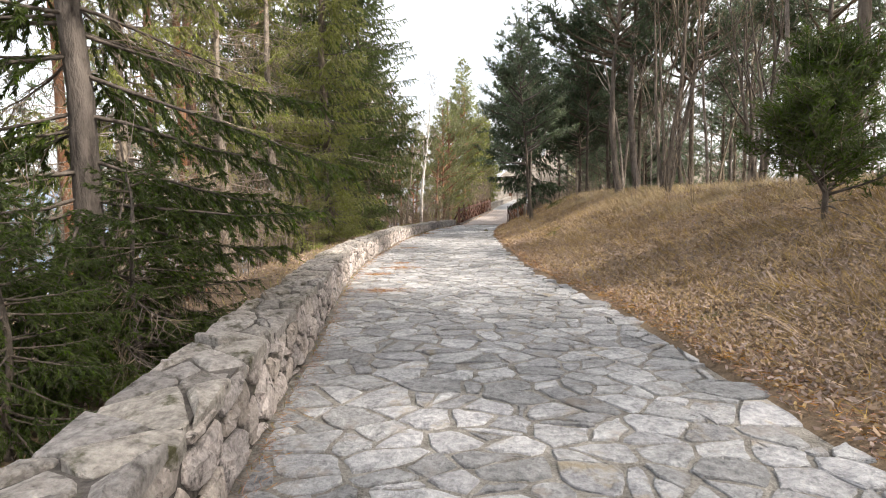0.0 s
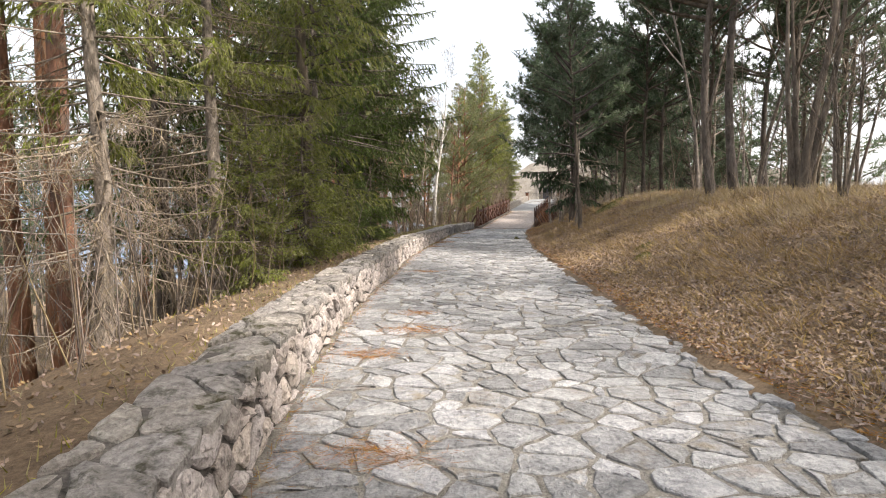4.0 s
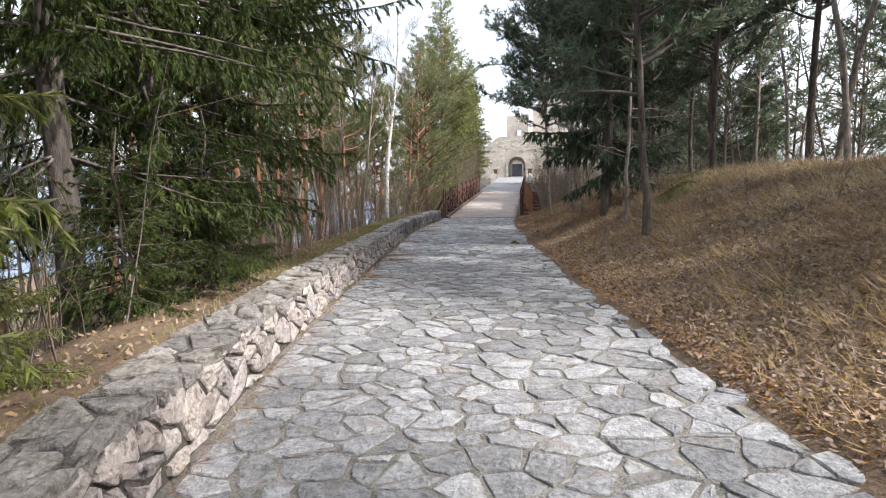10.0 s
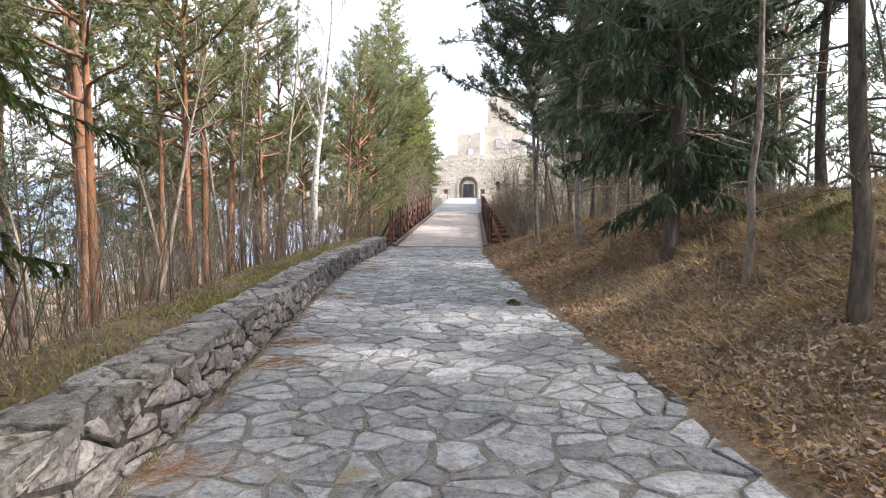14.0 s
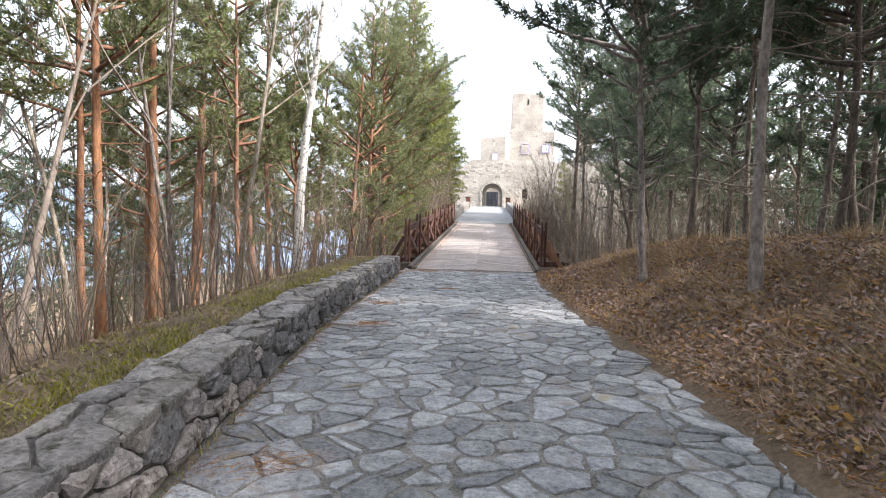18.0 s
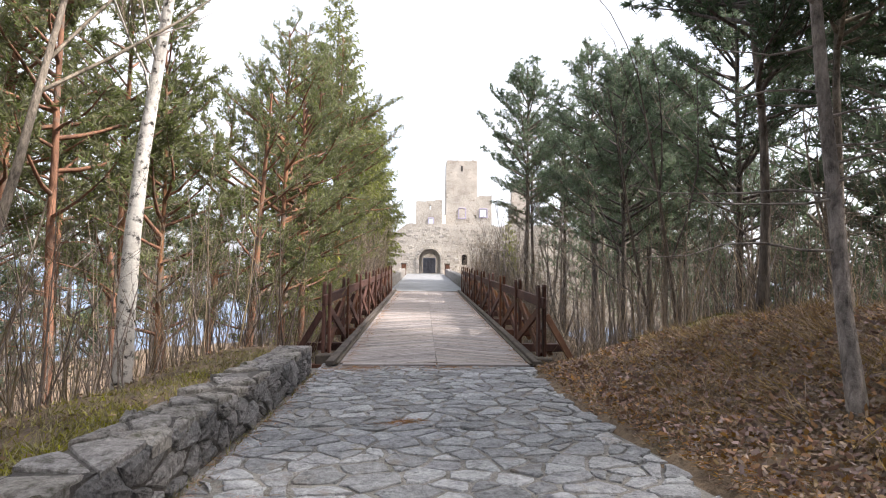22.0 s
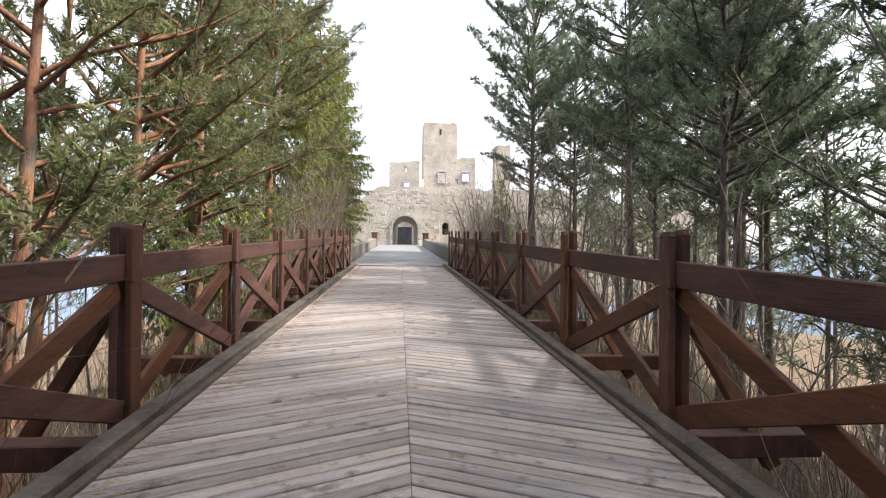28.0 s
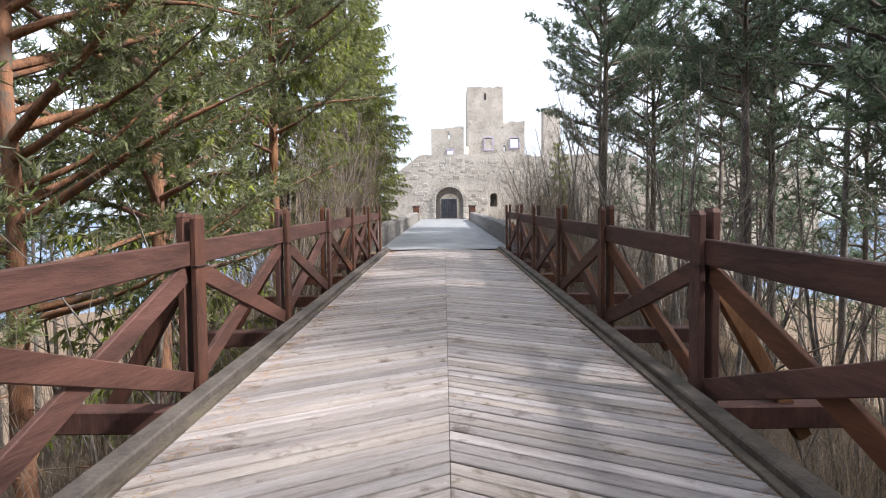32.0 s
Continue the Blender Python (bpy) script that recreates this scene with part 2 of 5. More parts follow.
def raw_mesh(name, verts, faces, mat, smooth=False):
    """A mesh from arrays; all faces with the same count of corners."""
    verts, faces = np.asarray(verts, dtype=np.float32), np.asarray(faces, dtype=np.int32)
    me = bpy.data.meshes.new(name)
    me.vertices.add(len(verts))
    me.vertices.foreach_set("co", verts.ravel())
    k = faces.shape[1]
    me.loops.add(faces.size)
    me.loops.foreach_set("vertex_index", faces.ravel())
    me.polygons.add(len(faces))
    me.polygons.foreach_set("loop_start", np.arange(0, faces.size, k, dtype=np.int32))
    me.polygons.foreach_set("loop_total", np.full(len(faces), k, dtype=np.int32))
    if smooth:
        me.polygons.foreach_set("use_smooth", np.ones(len(faces), dtype=bool))
    me.update(calc_edges=True)
    me.materials.append(mat)
    return me


def poly_mesh(name, verts, faces, mat):
    me = bpy.data.meshes.new(name)
    me.from_pydata([tuple(v) for v in verts], [], faces)
    me.update()
    me.materials.append(mat)
    return me


def part(name, bm, material, parent, label=""):
    """One mesh object under a thing or a part; bm is a bmesh or a mesh."""
    if isinstance(bm, bmesh.types.BMesh):
        me = bpy.data.meshes.new(name)
        bmesh.ops.recalc_face_normals(bm, faces=bm.faces)
        bm.to_mesh(me)
        bm.free()
        me.materials.append(material)
    else:
        me = bm
    ob = new(name, me)
    ob.parent = parent
    return tagged(ob, label)


def thing(name, m, label, category, group="", kind=""):
    ob = new(name)
    ob.empty_display_size = 0.1
    ob.matrix_basis = m
    return tagged(ob, label, category, group, kind)


def box(bm, size, m=Matrix(), bevel=0.0):
    r = bmesh.ops.create_cube(bm, size=1.0, matrix=m @ Matrix.Diagonal((*size, 1)))
    if bevel:
        edges = {e for v in r["verts"] for e in v.link_edges}
        bmesh.ops.bevel(bm, geom=list(edges), offset=bevel, segments=1, affect="EDGES", profile=0.5)


def beam(bm, a, b, width, height, bevel=0.008, up=Vector((0, 0, 1))):
    """A squared timber from a to b; width is across, height is towards up."""
    a, b = Vector(a), Vector(b)
    d = (b - a).normalized()
    side = d.cross(up).normalized()
    top = side.cross(d).normalized()
    m = Matrix((( *d, 0), (*side, 0), (*top, 0), (0, 0, 0, 1))).transposed()
    m.translation = (a + b) / 2
    box(bm, ((b - a).length, width, height), m, bevel)


def tubes(lines, sides=5):
    """Tapered limbs: each line is (points, radii). Returns verts, quads."""
    V, Q, base = [], [], 0
    ang = np.linspace(0, 2 * np.pi, sides, endpoint=False)
    for pts, rad in lines:
        pts = np.asarray(pts, float)
        d = np.gradient(pts, axis=0)
        d /= np.linalg.norm(d, axis=1)[:, None] + 1e-9
        ref = np.array([1.0, 0, 0]) if abs(d[0, 0]) < 0.8 else np.array([0, 1.0, 0])
        s = np.cross(d, ref)
        s /= np.linalg.norm(s, axis=1)[:, None] + 1e-9
        u = np.cross(d, s)
        ring = pts[:, None] + np.asarray(rad)[:, None, None] * (np.cos(ang)[None, :, None] * s[:, None] + np.sin(ang)[None, :, None] * u[:, None])
        V.append(ring.reshape(-1, 3))
        n = len(pts)
        i = np.arange(n - 1)[:, None] * sides + np.arange(sides)[None]
        j = np.arange(n - 1)[:, None] * sides + (np.arange(sides)[None] + 1) % sides
        Q.append((np.stack([i, j, j + sides, i + sides], -1) + base).reshape(-1, 4))
        base += n * sides
    return np.concatenate(V), np.concatenate(Q)


def blades(root, way, length, width, single=False):
    """Thin leaves: a triangle each from its root along its way; a little bent sideways."""
    n = len(root)
    way = way / (np.linalg.norm(way, axis=1)[:, None] + 1e-9)
    side = np.cross(way, rng.normal(size=(n, 3)))
    side /= np.linalg.norm(side, axis=1)[:, None] + 1e-9
    w = np.broadcast_to(width, n)[:, None] / 2
    l = np.broadcast_to(length, n)[:, None]
    if single:
        V = np.stack([root - side * w, root + side * w, root + way * l], 1).reshape(-1, 3)
        return V, np.arange(n * 3).reshape(-1, 3)
    V = np.stack([root - side * w * 0.5, root + side * w * 0.5, root + way * l * 0.6 + side * w, root + way * l], 1).reshape(-1, 3)
    b = np.arange(n)[:, None] * 4
    F = np.concatenate([b + [0, 1, 2], b + [0, 2, 3]])
    return V, F


def join(*pieces):
    V, F, base = [], [], 0
    for v, f in pieces:
        V.append(v)
        F.append(f + base)
        base += len(v)
    return np.concatenate(V), np.concatenate(F)


# ---- the lie of the land ----
PATH_Y = [-20.0, 0, 10, 20, 27, 34, 38.4, 39.3]
PATH_Z = [-1.36, -1.40, -1.41, -1.42, -1.52, -1.62, -1.69, -1.69]
LEFT_Y = [-20.0, -6, 0, 2.5, 5, 7, 9, 11, 13, 15, 17.8, 20.6, 23.7, 26.6, 29.1, 31.2, 33, 36.2, 38.9, 60]
LEFT_X = [-0.85, -0.85, -1.10, -1.35, -1.56, -1.77, -1.94, -2.00, -1.96, -1.88, -1.80, -1.60, -1.32, -1.06, -0.84, -0.60, -0.30, 0.34, 0.79, 5.0]
RIGHT_Y = [-20.0, 0, 3, 5.5, 7.5, 9.2, 11, 14, 16.4, 19, 21, 23.8, 26.9, 29.4, 32, 36, 38.4, 60]
RIGHT_X = [1.75, 1.76, 1.81, 1.80, 1.62, 1.46, 1.44, 1.50, 1.57, 1.67, 1.79, 2.04, 2.38, 2.74, 3.0, 3.58, 4.2, 9.4]
WALL_T, WALL_END = 0.41, 38.6


def path_z(y):
    return np.interp(y, PATH_Y, PATH_Z)


def left_x(y):
    return np.interp(y, LEFT_Y, LEFT_X)


def right_x(y):
    return np.interp(y, RIGHT_Y, RIGHT_X)


# the bridge's own axes: s along it, v to its right
ORIGIN = np.array([2.764, 39.063])
ALONG, ACROSS = np.array([0.209, 0.9779]), np.array([0.9779, -0.209])
DECK_Z, RISE, SPAN, BAY = -1.647, 0.040, 19.1, 2.32


def to_bridge(x, y):
    dx, dy = np.asarray(x) - ORIGIN[0], np.asarray(y) - ORIGIN[1]
    return dx * ALONG[0] + dy * ALONG[1], dx * ACROSS[0] + dy * ACROSS[1]


def from_bridge(s, v, h=0.0):
    p = ORIGIN + s * ALONG + v * ACROSS
    return Vector((p[0], p[1], DECK_Z + RISE * s + h))


def smooth(a, b, x):
    t = np.clip((x - a) / (b - a), 0, 1)
    return t * t * (3 - 2 * t)


def land(x, y):
    """Height of the ground."""
    x, y = np.asarray(x, float), np.asarray(y, float)
    s, v = to_bridge(x, y)
    z = path_z(y)
    e = x - right_x(y)
    crest = np.interp(y, [-20, 5, 12, 20, 25, 29, 33, 37, 42], [1.6, 1.55, 1.55, 1.65, 1.75, 1.42, 1.15, 0.92, 0.6])
    bank = crest * smooth(-0.5, np.interp(y, [0, 22, 29], [5.3, 5.3, 4.0]), e)
    bank = bank - 0.16 * np.maximum(e - 7.5, 0) - np.clip(0.6 * (e - 13), 0, 45)
    d = left_x(y) - WALL_T - x
    verge = np.interp(y, [-20, 4, 9, 40], [-0.05, 0.0, 0.30, 0.34])
    fall = verge - 1.15 * smooth(0.5, 4.0, d) - 0.22 * np.clip(d - 3.0, 0, 40) - np.clip(0.45 * (d - 14), 0, 35)
    inner = x - (left_x(y) - WALL_T)
    side = np.where(e > 0, bank, np.where(inner < 0, fall, -0.06 + 0 * e))
    near = z + side
    gully = 4.6 * smooth(-0.6, 5.0, s) * (1 - smooth(SPAN - 5, SPAN + 0.5, s))
    valley = near - gully - np.clip(0.55 * (v - 9), 0, 40) * smooth(-6, 3, s)
    causeway = DECK_Z + RISE * np.minimum(s, 51) - 0.08 - 0.55 * np.maximum(np.abs(v) - 2.6, 0) * smooth(2.6, 5, np.abs(v))
    causeway = np.maximum(causeway, -9.0 - np.clip(0.5 * (np.abs(v) - 12), 0, 40))
    far = smooth(SPAN - 3, SPAN + 0.2, s)
    return valley * (1 - far) + causeway * far


def axis(lo, hi, step, reach):
    mid = np.arange(lo, hi + 1e-6, step)
    out, pos, st = [], hi, step
    while pos < reach:
        st *= 1.28
        pos += st
        out.append(pos)
    neg, pos, st = [], lo, step
    while pos > -reach:
        st *= 1.28
        pos -= st
        neg.append(pos)
    return np.array(neg[::-1] + list(mid) + out)


gx, gy = axis(-7, 12, 0.19, 2500), axis(-4, 46, 0.19, 2500)
GX, GY = np.meshgrid(gx, gy)
GZ = land(GX, GY)
bumpy = np.array([noise.noise(Vector((x * 0.9, y * 0.9, 0))) * 0.5 + noise.noise(Vector((x * 3.1, y * 3.1, 4))) * (0.22 if y < 26 else 0.42) for x, y in zip(GX.ravel(), GY.ravel())]).reshape(GX.shape)
off = np.maximum(GX - right_x(GY), left_x(GY) - WALL_T - GX)
s_g, v_g = to_bridge(GX, GY)
GZ = GZ + bumpy * 0.16 * smooth(0.0, 1.2, off) * (1 - smooth(SPAN - 1, SPAN, s_g) * (np.abs(v_g) < 3))
nx, ny = len(gx), len(gy)
idx = np.arange(nx * ny).reshape(ny, nx)
quads = np.stack([idx[:-1, :-1], idx[:-1, 1:], idx[1:, 1:], idx[1:, :-1]], -1).reshape(-1, 4)
ground = new("ground", raw_mesh("ground", np.stack([GX, GY, GZ], -1).reshape(-1, 3), quads, M_GROUND, True))
tagged(ground, "brown forest floor of leaf litter and dry grass on a bank", "ground", kind="structure")


def ground_z(x, y):
    """Height of the ground sheet itself."""
    x, y = np.asarray(x, float), np.asarray(y, float)
    i, j = np.clip(np.searchsorted(gx, x) - 1, 0, nx - 2), np.clip(np.searchsorted(gy, y) - 1, 0, ny - 2)
    a, b = (x - gx[i]) / (gx[i + 1] - gx[i]), (y - gy[j]) / (gy[j + 1] - gy[j])
    return (GZ[j, i] * (1 - a) + GZ[j, i + 1] * a) * (1 - b) + (GZ[j + 1, i] * (1 - a) + GZ[j + 1, i + 1] * a) * b


# far wooded hills, coloured blue to stand for the haze of distance
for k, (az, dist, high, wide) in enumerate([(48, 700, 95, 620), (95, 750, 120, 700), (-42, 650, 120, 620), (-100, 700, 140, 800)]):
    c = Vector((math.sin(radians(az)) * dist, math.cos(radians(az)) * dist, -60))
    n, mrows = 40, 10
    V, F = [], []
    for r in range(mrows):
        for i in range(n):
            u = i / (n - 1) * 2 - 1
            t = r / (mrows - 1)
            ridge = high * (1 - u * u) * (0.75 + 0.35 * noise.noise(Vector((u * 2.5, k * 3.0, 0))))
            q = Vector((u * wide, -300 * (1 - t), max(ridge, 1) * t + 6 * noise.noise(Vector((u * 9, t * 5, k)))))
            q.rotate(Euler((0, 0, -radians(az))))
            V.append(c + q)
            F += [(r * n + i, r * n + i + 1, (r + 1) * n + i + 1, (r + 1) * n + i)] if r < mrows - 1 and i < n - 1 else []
    tagged(new("backdrop_hill", raw_mesh("backdrop_hill", np.array(V), F, M_HAZEHILL, True)), "distant wooded hill behind the trees, with haze blue in its colour", "hill", kind="structure")

# ---- irregular stones ----
def clip(poly, px, py, nx_, ny_):
    """Keeps the side of the line through p where the normal points away."""
    out = []
    for i in range(len(poly)):
        a, b = poly[i], poly[(i + 1) % len(poly)]
        da, db = (a[0] - px) * nx_ + (a[1] - py) * ny_, (b[0] - px) * nx_ + (b[1] - py) * ny_
        if da <= 0:
            out.append(a)
        if da * db < 0:
            t = da / (da - db)
            out.append((a[0] + (b[0] - a[0]) * t, a[1] + (b[1] - a[1]) * t))
    return out


def cells(sites, inside, sx, sy, spread=0.18):
    """Voronoi cells of sites, measured with sx, sy, cut by the half planes that inside(site) gives."""
    sites = np.asarray(sites)
    out = []
    weight = np.random.default_rng(len(sites)).uniform(-spread, spread, len(sites))
    for k, p in enumerate(sites):
        d = ((sites[:, 0] - p[0]) / sx) ** 2 + ((sites[:, 1] - p[1]) / sy) ** 2
        near = np.argsort(d)[1:22]
        poly = [(p[0] - 2 * sx, p[1] - 2 * sy), (p[0] + 2 * sx, p[1] - 2 * sy), (p[0] + 2 * sx, p[1] + 2 * sy), (p[0] - 2 * sx, p[1] + 2 * sy)]
        for j in near:
            q = sites[j]
            share = 0.5 + (weight[k] - weight[j]) / (2 * max(d[j], 0.3))
            poly = clip(poly, p[0] + (q[0] - p[0]) * share, p[1] + (q[1] - p[1]) * share, (q[0] - p[0]) / sx**2, (q[1] - p[1]) / sy**2)
            if len(poly) < 3:
                break
        for hp in inside(p):
            if len(poly) >= 3:
                poly = clip(poly, *hp)
        if len(poly) >= 3:
            out.append((k, poly))
    return out


def scatter(x0, x1, y0, y1, sx, sy, jit=0.42):
    pts = []
    row = 0
    y = y0 + sy * 0.5
    while y < y1:
        x = x0 + sx * (0.25 + 0.5 * (row % 2))
        while x < x1:
            if rng.random() > 0.12:
                pts.append((x + rng.uniform(-jit, jit) * sx, y + rng.uniform(-jit, jit) * sy))
            x += sx
        y += sy
        row += 1
    return np.array(pts)


def stone(poly, gap, thick, proud, place, mat, name, tilt=0.008, dome=0.006, bevel=0.018):
    """A flat stone on the outline poly. place(a, b, h) puts it into the world. Returns a mesh and its middle."""
    P = np.array(poly)
    c = P.mean(0)
    area = 0.5 * abs(np.dot(P[:, 0], np.roll(P[:, 1], -1)) - np.dot(P[:, 1], np.roll(P[:, 0], -1)))
    if area < 0.006:
        return None
    ring = []
    for i in range(len(P)):
        a, b = P[i], P[(i + 1) % len(P)]
        l = np.linalg.norm(b - a)
        if l < 0.025:
            continue
        d = (b - a) / l
        nrm = np.array([d[1], -d[0]])
        if np.dot(nrm, (a + b) / 2 - c) < 0:
            nrm = -nrm
        steps = 3 if l > 0.2 else 2 if l > 0.1 else 1
        for k in range(steps):
            w = (k + 0.25) / steps + rng.uniform(-0.1, 0.1) / steps
            ring.append(a + d * l * w - nrm * (gap * rng.uniform(0.2, 2.0)))
    if len(ring) < 4:
        return None
    R = np.array(ring)
    n = len(R)
    ax, bx = rng.normal(0, tilt), rng.normal(0, tilt)
    lift = proud + rng.normal(0, proud * 0.3)

    def ringat(k, h, rough):
        Q = c + (R - c) * k
        return [place(q[0], q[1], h + rng.normal(0, rough) + ax * (q[0] - c[0]) / 0.15 + bx * (q[1] - c[1]) / 0.15) for q in Q]
    size = math.sqrt(area)
    k1 = 1 - bevel / size
    V = ringat(1.0, -thick, 0) + ringat(1.0, lift - 0.6 * bevel, 0.003) + ringat(k1, lift, 0.002) + ringat(k1 * 0.55, lift + dome, dome * 0.7)
    V.append(place(c[0], c[1], lift + dome * 1.2))
    F = []
    for r in range(3):
        F += [(r * n + i, r * n + (i + 1) % n, (r + 1) * n + (i + 1) % n, (r + 1) * n + i) for i in range(n)]
    F += [(3 * n + i, 3 * n + (i + 1) % n, 4 * n) for i in range(n)]
    return V, F, place(c[0], c[1], 0)


def stone_object(made, name, mat, parent):
    V, F, mid = made
    ob = new(name, poly_mesh(name, [np.subtract(v, mid) for v in V], F, mat))
    ob.parent = parent
    ob.location = Vector(mid) - parent.location
    return ob

# ---- trees ----
def limb(start, way, length, bend, n=6, droop=0.0):
    """Points of a limb that starts along way, bends at random and droops or lifts."""
    p, d = np.array(start, float), np.array(way, float)
    d /= np.linalg.norm(d)
    pts = [p.copy()]
    for _ in range(n - 1):
        d = d + rng.normal(0, bend, 3) + np.array([0, 0, droop])
        d /= np.linalg.norm(d)
        p = p + d * length / (n - 1)
        pts.append(p.copy())
    return np.array(pts)


def at(pts, t):
    """The place and way at share t of a line of points."""
    f = t * (len(pts) - 1)
    i = int(min(f, len(pts) - 2))
    return pts[i] + (pts[i + 1] - pts[i]) * (f - i), pts[i + 1] - pts[i]


def sprays(stems, per, length, width, fan=0.9, lean=0.35, hang=0.0, single=True):
    """Needles along stems: per needles to a metre, combed outwards and forwards."""
    root, way, long_ = [], [], []
    for pts in stems:
        seg = np.linalg.norm(np.diff(pts, axis=0), axis=1)
        n = max(int(seg.sum() * per), 4)
        u = rng.random(n) * (len(pts) - 1)
        i = u.astype(int)
        r = pts[i] + (pts[i + 1] - pts[i]) * (u - i)[:, None]
        d = pts[i + 1] - pts[i]
        d = d / (np.linalg.norm(d, axis=1)[:, None] + 1e-9)
        o = rng.normal(size=(n, 3))
        o -= d * (o * d).sum(1)[:, None]
        o /= np.linalg.norm(o, axis=1)[:, None] + 1e-9
        root.append(r)
        way.append(d * lean + o * fan + np.array([0, 0, -hang]))
        long_.append(length * rng.uniform(0.6, 1.25, n))
    return blades(np.concatenate(root), np.concatenate(way), np.concatenate(long_), width, single)


def tufts(tips, ways, per, length, width, spread=0.8, single=False):
    """Brushes of long needles at the tips of twigs."""
    n = len(tips)
    root = np.repeat(tips, per, 0)
    way = np.repeat(ways / (np.linalg.norm(ways, axis=1)[:, None] + 1e-9), per, 0) + rng.normal(0, spread, (n * per, 3))
    root = root + rng.normal(0, 0.02, root.shape) - np.repeat(ways, per, 0) * rng.uniform(0, 0.22, (n * per, 1))
    return blades(root, way, length * rng.uniform(0.7, 1.2, n * per), width, single)


def make_tree(name, label, trunk, boughs, needles, bark, leaf, m=Matrix(), twig_mat=None, twigs=None, group=""):
    tree = thing(name, m, label, "tree", group)
    part("trunk", raw_mesh("trunk", *tubes(trunk, 9), bark, True), bark, tree)
    if boughs:
        tagged(part("branchwork", raw_mesh("branchwork", *tubes(boughs, 4), twig_mat or bark, True), bark, tree), kind="stuff")
    if twigs:
        tagged(part("twig_tangle", raw_mesh("twig_tangle", *tubes(twigs, 3), M_TWIG), M_TWIG, tree), kind="stuff")
    if needles is not None:
        tagged(part("crown", raw_mesh("crown", *needles, leaf), leaf, tree), kind="stuff")
    return tree


def spruce(name, label, high, radius, first, leaf, bare=0.0, per=19, whorl=0.34, seed=1, needle=0.16, bark=None, gap=0.085, twig=1.0, slim=0.34, sag=1.0):
    """A spruce: whorls of drooping boughs with hanging side twigs."""
    global rng
    rng = np.random.default_rng(seed)
    tp = np.array([(0.05 * math.sin(k * 1.3), 0.05 * math.cos(k * 1.7), high * k / 9) for k in range(10)])
    tr = np.linspace(0.0095 * high + 0.015, 0.012, 10)
    boughs, stems, dry = [], [], []
    z = first
    while z < high - 0.3:
        t = (z - first) / (high - first)
        reach = radius * (1 - t) ** 0.75 * min(1, 0.55 + 2.5 * t) + 0.15
        for k in range(5 if t < 0.7 else 4):
            az = rng.uniform(0, 2 * math.pi)
            long_ = reach * rng.uniform(0.7, 1.15)
            way = np.array([math.cos(az), math.sin(az), 0.25 - 0.65 * (1 - t)])
            p0, _ = at(tp, z / high)
            pts = limb(p0 + np.array([0, 0, rng.uniform(-0.12, 0.12)]), way, long_, 0.07, 7, 0.045)
            boughs.append((pts, np.linspace(0.007 + 0.006 * long_, 0.003, 7)))
            dead = rng.random() < bare * (1 - t * 1.4)
            n = int(long_ / gap)
            for i in range(n):
                u = 0.12 + 0.88 * (i + rng.random()) / n
                p, d = at(pts, min(u, 0.99))
                d = d / np.linalg.norm(d)
                sidew = np.cross(d, [0, 0, 1.0]) * (1 if i % 2 else -1)
                l = twig * (0.15 + 0.40 * (1 - u)) * min(1, long_ / 1.4) * rng.uniform(0.6, 1.25)
                tw = limb(p, sidew * rng.uniform(0.2, 0.9) + d * 0.55 + np.array([0, 0, rng.uniform(-1.3, -0.25) * (1 - 0.6 * t) * sag]), l, 0.12, 4, -0.15)
                (dry if dead else stems).append(tw)
            if not dead:
                stems.append(pts[3:])
        z += whorl * rng.uniform(0.75, 1.25) * (1 - 0.35 * t)
    V = sprays(stems, per, needle, needle * slim, fan=0.60, lean=0.85, hang=0.45 * sag)
    twigs = [(p, np.linspace(0.004, 0.0015, len(p))) for p in stems[::12]]
    tree = make_tree(name, label, [(tp, tr)], boughs, V, bark or M_DARKBARK, leaf, twigs=twigs)
    if dry:
        fine = []
        for p in dry:
            fine.append((p, np.linspace(0.005, 0.0015, len(p))))
            for q in range(2):
                b, d = at(p, rng.uniform(0.3, 0.9))
                f = limb(b, d / np.linalg.norm(d) + rng.normal(0, 0.6, 3), 0.18, 0.2, 3)
                fine.append((f, np.linspace(0.003, 0.001, 3)))
        tagged(part("dead_growth", raw_mesh("dead_growth", *tubes(fine, 3), M_DEADTWIG), M_DEADTWIG, tree, "grey dead twigs"), kind="stuff")
    return tree


